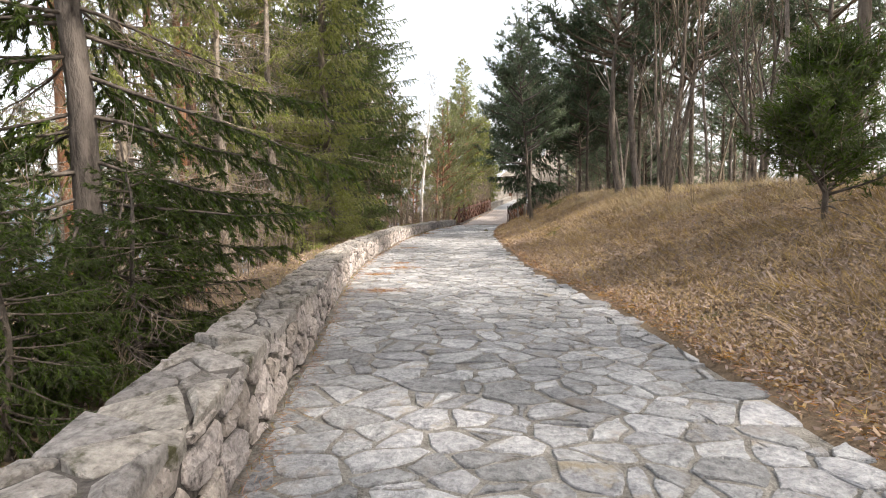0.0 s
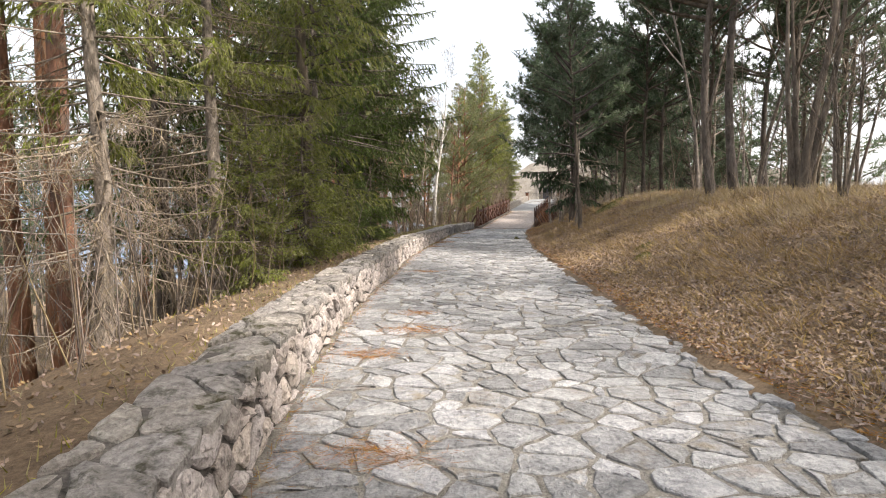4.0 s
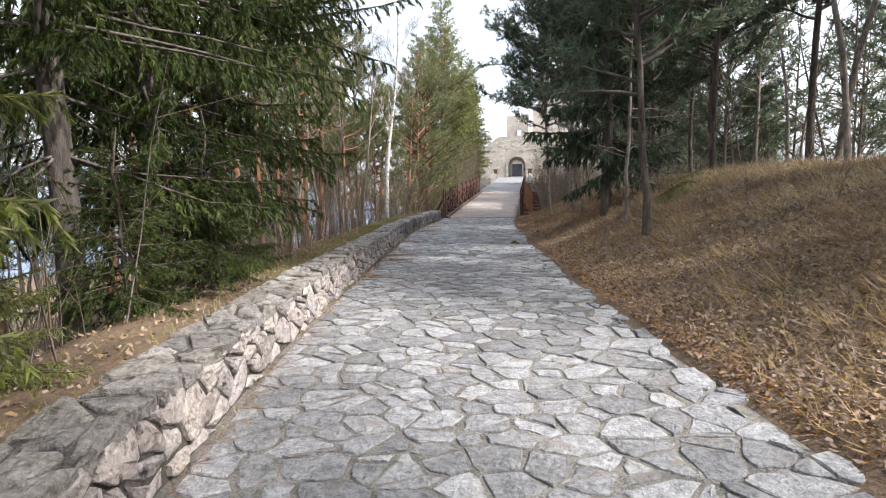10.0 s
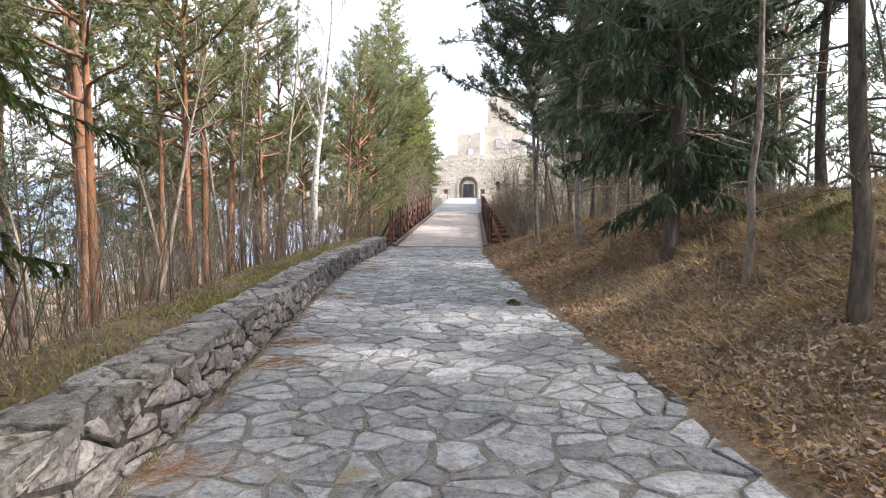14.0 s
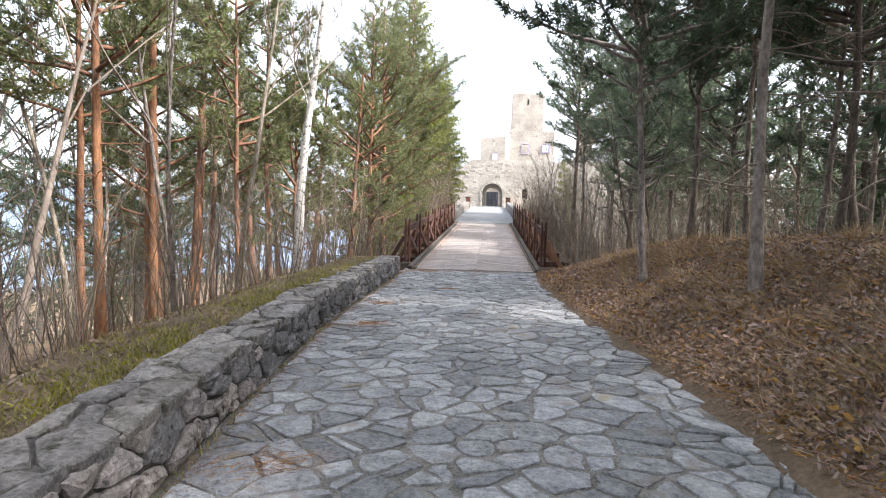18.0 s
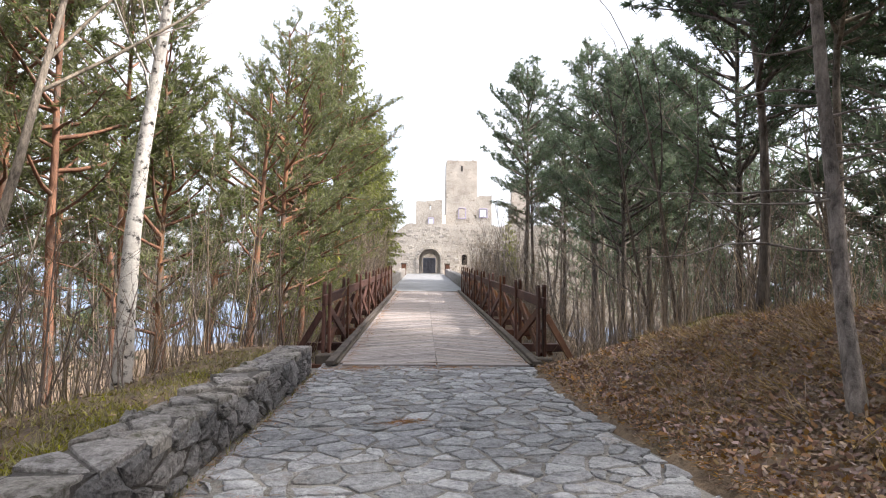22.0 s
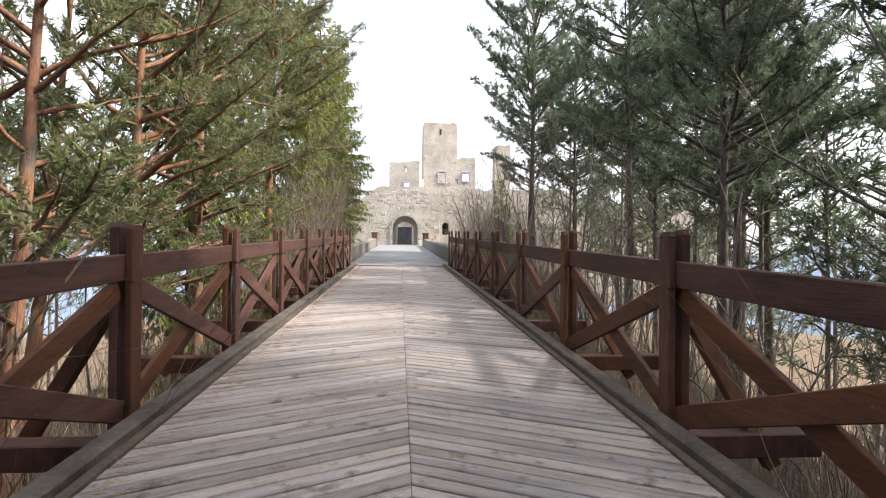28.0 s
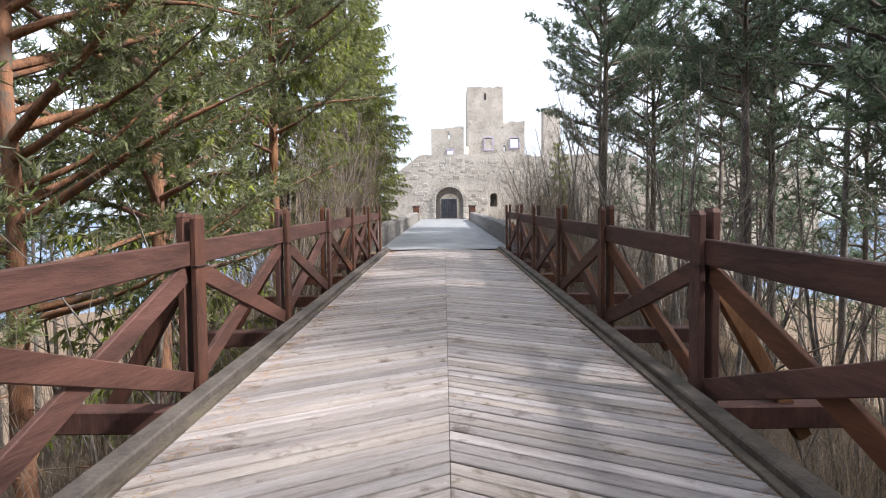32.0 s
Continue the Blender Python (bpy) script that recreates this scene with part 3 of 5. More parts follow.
def pine(name, label, high, first, radius, bark, leaf, seed=1, lean=(0, 0), count=34, per=8, needle=0.20, dead=10, thick=0.018, flat=0.25, bow=0.0, tuft_every=0.2, fine=True):
    """A pine: a bare stem, some dead snags, and limbs that fork into tufted twigs."""
    global rng
    rng = np.random.default_rng(seed)
    n = 12
    k = np.linspace(0, 1, n)
    wob = rng.normal(0, 0.025, (n, 2)).cumsum(0) * (k[:, None] > 0.02)
    tp = np.stack([lean[0] * k + wob[:, 0] + bow * np.sin(k * math.pi * 2.2) * (k < 0.45), lean[1] * k + wob[:, 1], high * k], -1)
    tr = (thick * high + 0.015) * (1 - 0.86 * k) * np.where(k < 0.04, 1.25, 1.0)
    boughs, tips, ways, twigs = [], [], [], []
    for i in range(count):
        t = first / high + (1 - first / high) * ((i + rng.random()) / count) ** 0.9
        p0, _ = at(tp, min(t, 0.985))
        u = (t * high - first) / (high - first)
        long_ = radius * (0.35 + 1.0 * math.sin(min(1, 0.25 + u * 0.85) * math.pi) ** 0.8) * rng.uniform(0.6, 1.1)
        az = rng.uniform(0, 2 * math.pi)
        nb = 7 if fine else 4
        pts = limb(p0, (math.cos(az), math.sin(az), flat + 0.5 * u), long_, 0.10, nb, 0.05)
        boughs.append((pts, np.linspace(0.010 + 0.016 * long_, 0.005, nb)))
        m = max(int(long_ / 0.24), 2)
        for j in range(m):
            w = 0.25 + 0.75 * (j + rng.random()) / m
            b, d = at(pts, min(w, 0.99))
            d = d / np.linalg.norm(d)
            o = np.cross(d, [0, 0, 1.0]) * rng.choice([-1, 1])
            tw = limb(b, d * 0.8 + o * rng.uniform(0.4, 1.1) + np.array([0, 0, rng.uniform(-0.1, 0.45)]), (0.25 + 0.55 * (1 - w) * min(long_, 2)) * rng.uniform(0.7, 1.3), 0.14, 3, 0.10)
            if fine:
                twigs.append((tw, np.linspace(0.006, 0.003, 3)))
            length = np.linalg.norm(tw[-1] - tw[0])
            for q in np.arange(1.0, 0.15, -tuft_every / max(length, 0.2)):
                b2, d2 = at(tw, min(q, 0.99))
                tips.append(b2 + rng.normal(0, 0.05, 3))
                ways.append(d2 / np.linalg.norm(d2) + rng.normal(0, 0.35, 3))
        tips.append(pts[-1])
        ways.append(pts[-1] - pts[-2])
    for i in range(dead):
        z = rng.uniform(min(0.12 * high, first * 0.5), first)
        p0, _ = at(tp, z / high)
        az = rng.uniform(0, 2 * math.pi)
        pts = limb(p0, (math.cos(az), math.sin(az), rng.uniform(-0.2, 0.3)), rng.uniform(0.3, 1.5), 0.18, 6)
        boughs.append((pts, np.linspace(0.012, 0.003, 6)))
        for q in range(3):
            b, d = at(pts, rng.uniform(0.3, 0.95))
            twigs.append((limb(b, d / np.linalg.norm(d) + rng.normal(0, 0.6, 3), 0.3, 0.2, 4), np.linspace(0.004, 0.0015, 4)))
    ways = np.array(ways)
    ways /= np.linalg.norm(ways, axis=1)[:, None] + 1e-9
    V = tufts(np.array(tips), ways, int(per * 1.75) if fine else per, needle, needle * (0.18 if fine else 0.21), single=True)
    return make_tree(name, label, [(tp, tr)], boughs, V, bark, leaf, twigs=twigs)


def bare_tree(name, label, high, stems, bark, seed=1, spread=0.25, thick=0.011, twigmat=None, fork=5, lean=(0, 0), depth=3, first=0.3, reach=1.0):
    """A leafless tree or shrub with forking limbs and fine twigs."""
    global rng
    rng = np.random.default_rng(seed)
    trunk, boughs, twigs = [], [], []

    def grow(pts, rad, level, long_):
        count = fork if level < 2 else fork - 1
        for i in range(count):
            u = first + (0.97 - first) * (i + rng.random()) / count
            p, d = at(pts, u)
            d = d / np.linalg.norm(d)
            o = rng.normal(size=3)
            o -= d * (o @ d)
            o /= np.linalg.norm(o)
            l = long_ * (1.05 - 0.5 * u) * rng.uniform(0.4, 0.62) * (reach if level == 1 else 1.0)
            k5 = 5 if level < 2 else 3
            q = limb(p, d + o * rng.uniform(0.45, 0.95) + np.array([0, 0, 0.25]), l, 0.13, k5, 0.03)
            r = rad * (1 - 0.75 * u) * 0.55 * (reach if level == 1 else 1.0)
            (boughs if level < 2 else twigs).append((q, np.linspace(max(r, 0.003), max(r * 0.3, 0.0015), k5)))
            if level < depth:
                grow(q, max(r, 0.003), level + 1, l)
    for s in range(stems):
        az = 2 * math.pi * s / stems + rng.uniform(-0.4, 0.4)
        out = spread if stems > 1 else 0.03
        hi = high * rng.uniform(0.75, 1.0)
        pts = limb((0.10 * math.cos(az) * (stems > 1), 0.10 * math.sin(az) * (stems > 1), -0.05), (math.cos(az) * out + lean[0], math.sin(az) * out + lean[1], 1), hi, 0.05, 10, 0.02)
        rad = (thick * hi + 0.012) * rng.uniform(0.7, 1.0)
        trunk.append((pts, np.linspace(rad, 0.008, 10)))
        grow(pts, rad, 1, hi)
    return make_tree(name, label, trunk, boughs, None, bark, None, twigs=twigs)


def stand(tree, x, y, turn=0.0, size=1.0, tall=1.0, sink=0.08, lean=(0, 0)):
    """Where a tree stands."""
    m = pose(x, y, float(ground_z(x, y)) - sink, lean[0], lean[1], turn)
    return m @ Matrix.Diagonal((size, size, size * tall, 1))


def plant(tree, spots, group=""):
    """The tree itself at the first spot and copies at the others."""
    for k, sp in enumerate(spots):
        m = stand(tree, *sp[:2], *(sp[2:] if len(sp) > 2 else ()))
        if k == 0:
            tree.matrix_basis = m
        else:
            c = copy_thing(tree, m)
            c.matrix_basis = m
        if group:
            tagged(tree if k == 0 else c, group=group)


# spruces behind the wall
plant(spruce("spruce_tree", "tall dark green Norway spruce with drooping boughs behind the wall", 15, 3.8, 1.9, M_SPRUCE, seed=11, bare=0.0, per=100, needle=0.085, twig=1.15, gap=0.10, slim=0.30, whorl=0.44), [(-4.4, 19.5, 0), (-4.0, 20.7, 130, 0.95), (-3.5, 21.8, 250, 0.9), (-7.4, 17.0, 60, 0.95)], "spruces behind the wall")
plant(spruce("spruce_tree", "light green spruce with hanging twigs in the light", 13, 2.1, 0.7, M_SPRUCELIGHT, seed=12, bare=0.05, per=180, needle=0.07, twig=1.1, slim=0.28, whorl=0.42, sag=0.8), [(-3.55, 15.1, 20)], "spruces behind the wall")
plant(spruce("spruce_tree", "spruce with a dark stem and low green boughs", 11, 2.2, 0.5, M_SPRUCE, seed=13, sag=0.4, bare=0.35, per=190, needle=0.06, slim=0.30, gap=0.06), [(-3.15, 3.5, 60), (-7.4, 5.6, 170, 1.0)], "spruces behind the wall")
plant(spruce("young_spruce", "small bushy light green spruce beside the wall", 3.6, 1.35, 0.15, M_SPRUCELIGHT, seed=14, sag=0.5, per=150, whorl=0.2, needle=0.06, gap=0.07, slim=0.28), [(-3.25, 13.8, 160, 0.72), (-3.7, 12.5, 40, 0.75), (-3.2, 16.6, 80, 0.45), (-5.0, 15.8, 10, 0.8), (-6.0, 18.2, 190, 0.8), (-3.5, 19.4, 240, 0.35)], "young spruces")
plant(spruce("young_spruce", "small dark green spruce with low spreading boughs", 3.2, 1.45, 0.15, M_SPRUCE, seed=17, sag=0.4, per=150, whorl=0.2, needle=0.06, gap=0.07, slim=0.28), [(-2.6, 3.2, 0, 0.6), (-2.65, 2.0, 210, 0.55), (-3.5, 2.6, 300, 0.8), (-3.0, 4.4, 120, 0.75), (-3.4, 18.7, 160, 0.6), (-3.0, 19.9, 250, 0.68), (-3.3, 21.9, 20, 0.55), (-4.4, 23.4, 300, 0.6)], "young spruces")
plant(spruce("spruce_tree", "half-bare spruce with grey dead boughs", 12, 2.3, 0.6, M_SPRUCELIGHT, seed=15, bare=1.25, bark=M_GREYBARK, per=100, needle=0.10, slim=0.22), [(-4.6, 13.4, 0, 0.95), (-4.9, 10.9, 120, 0.85), (-5.6, 8.4, 210, 0.9)], "spruces behind the wall")

# the row left of the bridge
plant(spruce("spruce_tree", "dense light green spruce beside the bridge", 16.5, 2.9, 2.0, M_SPRUCELIGHT, seed=16, per=24, needle=0.2, gap=0.12, twig=1.3), [(*from_bridge(30.0, -4.0)[:2], 70, 0.85, 0.85), (*from_bridge(27.6, -3.5)[:2], 160, 0.8, 0.95), (*from_bridge(25.5, -3.9)[:2], 0, 1.0, 0.8), (*from_bridge(20.5, -5.0)[:2], 120, 1.1), (*from_bridge(15.0, -6.0)[:2], 200, 1.05)], "trees beside the bridge")
plant(pine("pine_tree", "bushy green pine beside the bridge", 15.0, 5.0, 2.7, M_PINEBARK, M_PINELIGHT, seed=21, count=58, per=11, needle=0.14, tuft_every=0.17, dead=18, thick=0.0095), [(*from_bridge(9.5, -4.9)[:2], 0), (*from_bridge(13.0, -5.0)[:2], 90, 1.1), (*from_bridge(17.5, -4.4)[:2], 300, 1.0)], "trees beside the bridge")

# orange pines of the left wood
op = pine("scots_pine", "tall Scots pine with an orange stem and a high crown", 15, 8.0, 2.1, M_PINEBARK, M_PINELIGHT, seed=22, count=30, dead=12, thick=0.0088)
plant(op, [(-5.5, 39.7, 0), (-8.1, 46.0, 60, 1.1), (-7.0, 34.0, 140, 1.0), (-9.5, 30.0, 220, 1.05), (-12.0, 40.0, 300, 1.1), (-8.5, 24.0, 30, 1.0), (-11.5, 19.0, 100, 1.0), (-9.0, 12.0, 200, 1.05), (-6.84, 12.0, 260, 0.95), (-6.3, 12.1, 80, 0.9), (-5.75, 11.6, 340, 1.0), (-3.6, 44.5, 150, 1.0), (-6.5, 48.5, 10, 1.1), (-10.5, 4.0, 20, 1.1)], "pines of the wood")
plant(pine("scots_pine", "slender Scots pine with a long light green crown", 13, 4.5, 2.0, M_PINEBARK, M_PINELIGHT, seed=24, count=40, dead=10, thick=0.0065), [(-4.9, 35.4, 0), (-6.4, 37.8, 70), (-5.2, 30.4, 150, 0.95), (-8.2, 36.6, 220, 1.1), (-3.9, 41.6, 300), (-7.4, 29.2, 20, 1.05), (-9.8, 33.5, 110, 1.1), (-6.9, 26.4, 190, 0.95), (-9.2, 27.6, 260, 1.05), (-2.6, 43.6, 40, 0.95)], "pines of the wood")
op2 = pine("scots_pine", "leaning Scots pine with an orange stem and forked limbs", 12, 5.0, 2.4, M_PINEBARK, M_PINELIGHT, seed=23, count=22, dead=16, thick=0.014, lean=(0.9, -0.4))
plant(op2, [(-1.3, 46.5, 0), (-5.4, 41.8, 90, 1.05), (-9.0, 51.0, 180), (-4.5, 55.0, 250, 1.1), (-13.5, 27.0, 10, 1.1), (-4.6, 49.5, 200, 1.15), (-7.2, 44.0, 310, 1.1), (-3.4, 52.5, 40, 1.2), (-10.5, 47.0, 120, 1.15), (-6.4, 57.0, 260, 1.2)], "pines of the wood")

for a_, b_, r_ in (((-1.55, 46.3, -0.55), (1.12, 46.1, 1.12), 0.042), ((-1.2, 46.3, 1.35), (1.95, 46.0, 3.08), 0.05)):
    inv = op2.matrix_basis.inverted()
    q0, q1 = inv @ Vector(a_), inv @ Vector(b_)
    pts = np.array([q0.lerp(q1, u) + Vector((0, 0, 0.16 * math.sin(u * 5.5))) for u in np.linspace(0, 1, 9)])
    lines = [(pts, np.linspace(r_, 0.012, 9))]
    for u in (0.35, 0.55, 0.7, 0.85):
        p_, d_ = at(pts, u)
        lines.append((limb(p_, d_ / np.linalg.norm(d_) + rng.normal(0, 0.5, 3), 0.7, 0.15, 5), np.linspace(0.014, 0.004, 5)))
    part("dead_limb", raw_mesh("dead_limb", *tubes(lines, 6), M_PINEBARK, True), M_PINEBARK, op2, "long bare broken limb")

# the birch
global_birch = bare_tree("birch_tree", "white-barked leafless birch leaning over the wall", 13, 1, M_BIRCH, seed=31, thick=0.0135, lean=(-0.03, 0.0), fork=12, first=0.36, reach=0.42)
plant(global_birch, [(-1.75, 38.3, 0)])
plant(bare_tree("young_tree", "pale leaning young tree with a bare fork", 8, 1, M_DEADTWIG, seed=32, thick=0.010, lean=(0.33, 0.06), fork=5, first=0.5), [(-5.1, 32.6, 0)])

# thin bare trees of the left wood
thin = bare_tree("bare_tree", "thin leafless grey-brown tree in the wood", 10, 1, M_GREYBARK, seed=33, thick=0.0065, fork=6, first=0.35, lean=(0.03, 0))
rng = np.random.default_rng(41)
spots = []
while len(spots) < 76:
    y = rng.uniform(1, 62)
    x = left_x(min(y, 38)) - WALL_T - rng.uniform(1.6, 17)
    if y > 38 and to_bridge(x, y)[1] > -3.4:
        continue
    spots.append((x, y, rng.uniform(0, 360), rng.uniform(0.6, 1.2), rng.uniform(0.85, 1.2)))
plant(thin, spots, "bare trees of the wood")
far_pine = pine("forest_pine", "distant dark pine of the wood", 14, 4.5, 2.2, M_GREYBARK, M_PINE, seed=34, count=28, per=5, dead=6, thick=0.0062, needle=0.34, tuft_every=0.55, fine=False)
spots = []
while len(spots) < 68:
    y = rng.uniform(8, 80)
    x = -9.5 - rng.gamma(1.8, 7.0) + 0.12 * max(y - 30, 0)
    spots.append((x, y, rng.uniform(0, 360), rng.uniform(0.8, 1.2), rng.uniform(0.9, 1.15)))
for _ in range(64):
    y = rng.uniform(13, 50)
    spots.append((right_x(min(y, 38)) + 11 + rng.gamma(1.5, 5.0), y, rng.uniform(0, 360), rng.uniform(0.75, 1.1), rng.uniform(0.9, 1.15)))
for _ in range(64):
    spots.append((*from_bridge(rng.uniform(-1, 46), 9 + rng.gamma(1.6, 6.0))[:2], rng.uniform(0, 360), rng.uniform(0.8, 1.15)))
# bank pines on the sun's side, added partly to shade the path
for _ in range(15):
    spots.append((rng.uniform(8.5, 15), rng.uniform(1, 15), rng.uniform(0, 360), rng.uniform(0.5, 0.75)))
# unseen pines beside and behind the start, added to shade the path there
for _ in range(16):
    spots.append((rng.uniform(8, 18), rng.uniform(-16, 2), rng.uniform(0, 360), rng.uniform(0.7, 1.0)))
for _ in range(34):
    y = rng.uniform(4, 44)
    spots.append((left_x(min(y, 38)) - rng.uniform(6.5, 15), y, rng.uniform(0, 360), rng.uniform(0.40, 0.6), 0.9))
plant(far_pine, spots, "pines of the wood")

# the bank on the right
plant(pine("small_pine", "small bushy green pine on the bank", 2.25, 0.35, 0.75, M_DARKBARK, M_SPRUCE, seed=51, count=90, per=11, dead=4, thick=0.013, needle=0.11, tuft_every=0.09), [(4.78, 6.35, 0), (9.0, 6.0, 140, 1.2)], "small pines")
bp = pine("black_pine", "dark-stemmed pine with a curved foot on the bank", 14, 4.2, 2.8, M_DARKBARK, M_PINEDARK, seed=52, count=46, dead=14, needle=0.25, tuft_every=0.27, thick=0.0070, bow=-0.28)
# the four at y below 1 are unseen, added to shade the path's start
plant(bp, [(6.2, 19.3, 0), (6.95, 19.6, 15, 1.05), (7.2, 9.4, 200, 1.15), (10.2, 22.5, 70, 1.0), (9.6, 27.0, 250, 0.9), (9.6, 31.5, 20, 0.9), (11.5, 36.5, 300, 0.95), (11.8, 16.5, 40, 0.95), (7.6, -4.5, 10, 0.9), (8.3, -1.9, 110, 0.85), (7.9, 0.9, 220, 0.85), (9.6, -6.8, 300, 1.0), (11.2, 25.5, 310, 0.95), (8.1, 33.4, 190, 0.7), (7.9, 37.6, 80, 0.75), (7.0, 26.9, 260, 0.7)], "black pines on the bank")
plant(pine("young_pine", "blue-green young pine at the foot of the bank", 8.3, 2.3, 1.75, M_DARKBARK, M_PINE, seed=53, count=40, dead=8, thick=0.0070, lean=(-0.7, 0.1)), [(3.56, 22.8, 0)], "young pines")
plant(pine("young_pine", "slim young pine with a light stem beside the path", 9.5, 3.8, 1.7, M_GREYBARK, M_PINEDARK, seed=54, count=70, per=11, needle=0.14, tuft_every=0.15, dead=16, thick=0.0060), [(4.42, 30.45, 0), (9.0, 37.0, 60, 1.1)], "young pines")
plant(pine("young_pine", "leaning young pine with a low dark green crown", 9.0, 3.0, 1.9, M_GREYBARK, M_PINEDARK, seed=64, count=76, per=11, needle=0.14, tuft_every=0.15, dead=12, thick=0.0050, lean=(-0.35, 0.2)), [(4.46, 33.15, 0), (8.2, 33.9, 200, 1.0)], "young pines")
plant(pine("young_pine", "thin young pine with short dead snags", 6.5, 3.6, 1.0, M_GREYBARK, M_PINE, seed=55, count=22, dead=14, thick=0.0042), [(3.76, 24.35, 0), (4.0, 28.0, 100, 1.1)], "young pines")
plant(spruce("spruce_tree", "dark bushy spruce on the bank", 10.5, 2.25, 1.2, M_PINEDARK, seed=56, per=38, whorl=0.42), [(4.0, 26.2, 0)], "spruces on the bank")
multi = bare_tree("bare_tree", "leafless dark tree with several stems on the bank", 8.5, 4, M_DARKBARK, seed=57, spread=0.16, thick=0.011, fork=6, first=0.3)
plant(multi, [(6.75, 16.5, 0), (8.9, 15.2, 80, 0.9), (5.6, 13.5, 30, 0.35), (10.6, 41.0, 60, 0.8)], "bare trees on the bank")
spots = []
while len(spots) < 34:
    y = rng.uniform(8, 42)
    x = right_x(min(y, 38)) + rng.uniform(5.6, 16)
    spots.append((x, y, rng.uniform(0, 360), rng.uniform(0.5, 1.15), rng.uniform(0.85, 1.2)))
plant(copy_thing(thin, Matrix()), spots, "bare trees on the bank")

# right of the bridge
plant(bare_tree("leaning_tree", "dark leafless tree with two leaning stems", 9, 2, M_DARKBARK, seed=58, spread=0.12, thick=0.0105, lean=(-0.20, 0.0), fork=5, first=0.45), [(8.9, 40.6, 0)])
rp = pine("black_pine", "tall dark pine in the ravine beside the bridge", 16, 7.0, 2.8, M_DARKBARK, M_PINE, seed=59, count=62, dead=20, needle=0.25, tuft_every=0.27, thick=0.0095)
spots = [(*from_bridge(s, v)[:2], a_, k) for s, v, a_, k in [(24.5, 6.1, 0, 1.0), (30.0, 7.6, 130, 0.9), (19.0, 8.6, 100, 1.0), (13.0, 9.0, 220, 0.95), (7.0, 9.2, 300, 0.95), (28.5, 9.5, 40, 1.0), (16.0, 12.0, 160, 1.0), (3.0, 11.5, 80, 0.9), (10.2, 6.9, 30, 0.85), (21.5, 10.8, 190, 1.0)]]
plant(rp, spots, "pines of the ravine")
sp = bare_tree("bare_bush", "tall leafless grey-brown bush beside the bridge", 6.5, 4, M_GREYBARK, seed=60, spread=0.22, thick=0.0075, fork=5)
plant(sp, [(*from_bridge(s, v)[:2], a_, k) for s, v, a_, k in [(13.5, 4.9, 0, 1.15), (17.0, 5.4, 90, 1.2), (20.5, 4.6, 200, 1.0), (8.5, 6.2, 300, 1.1), (4.5, 5.6, 40, 0.9), (24.5, 5.4, 140, 0.9), (10.5, -3.9, 10, 1.0), (14.0, -3.8, 100, 0.95), (5.5, -4.2, 200, 0.9), (18.0, -3.9, 280, 1.0), (2.5, -4.6, 330, 0.75), (28, 5.2, 10, 0.8), (31, 6.2, 90, 0.85), (34, 5.0, 190, 0.7), (37, 6.5, 280, 0.8), (40, 5.2, 30, 0.7), (43, 7.5, 120, 0.8), (34, 8.5, 210, 0.9), (39, 9.5, 250, 0.9), (30, -5.0, 40, 0.7), (27, -3.3, 190, 0.7), (31.5, -3.4, 80, 0.65), (22.5, -3.4, 20, 0.8), (22.5, 4.2, 0, 0.9), (25.5, 3.8, 70, 0.8), (28.5, 4.0, 160, 0.75), (26.5, 7.2, 240, 1.0), (31.5, 8.6, 310, 0.95), (36.5, 8.2, 20, 0.9), (42, 9.2, 75, 0.9), (46, 6.5, 130, 0.8), (47, 9.0, 200, 0.9), (16, 9.0, 260, 1.0), (10, 11.5, 330, 1.0), (11.8, 6.4, 75, 1.15), (15.4, 6.8, 155, 1.1), (19.0, 7.0, 235, 1.1)]], "bushes beside the bridge")
plant(spruce("spruce_tree", "slim light green spruce before the castle wall", 7.5, 1.5, 0.8, M_SPRUCELIGHT, seed=61, per=34), [(*from_bridge(36, 6.8)[:2], 0), (*from_bridge(40, -9.5)[:2], 90, 0.9)], "spruces before the castle")

# ---- bridge ----
def chamfer_post(bm, w, d, h, base=0.0):
    """A post with a low pyramid top and eased edges, at the origin."""
    box(bm, (w, d, h - 0.03), Matrix.Translation((0, 0, base + (h - 0.03) / 2)), 0.008)
    top = [bm.verts.new(p) for p in ((-w / 2, -d / 2, base + h - 0.032), (w / 2, -d / 2, base + h - 0.032), (w / 2, d / 2, base + h - 0.032), (-w / 2, d / 2, base + h - 0.032))]
    tip = [bm.verts.new((p.co.x * 0.7, p.co.y * 0.7, base + h)) for p in top]
    bm.faces.new(tip)
    for i in range(4):
        bm.faces.new((top[i], top[(i + 1) % 4], tip[(i + 1) % 4], tip[i]))


bridge_turn = math.degrees(math.atan2(ALONG[1], ALONG[0])) - 90
BR = Matrix.Translation((ORIGIN[0], ORIGIN[1], DECK_Z)) @ Euler((0, 0, radians(bridge_turn))).to_matrix().to_4x4()


def deck(v, s, h=0.0):
    """A place in the bridge's own frame: across, along, over the deck."""
    return Vector((v, s, RISE * s + h))


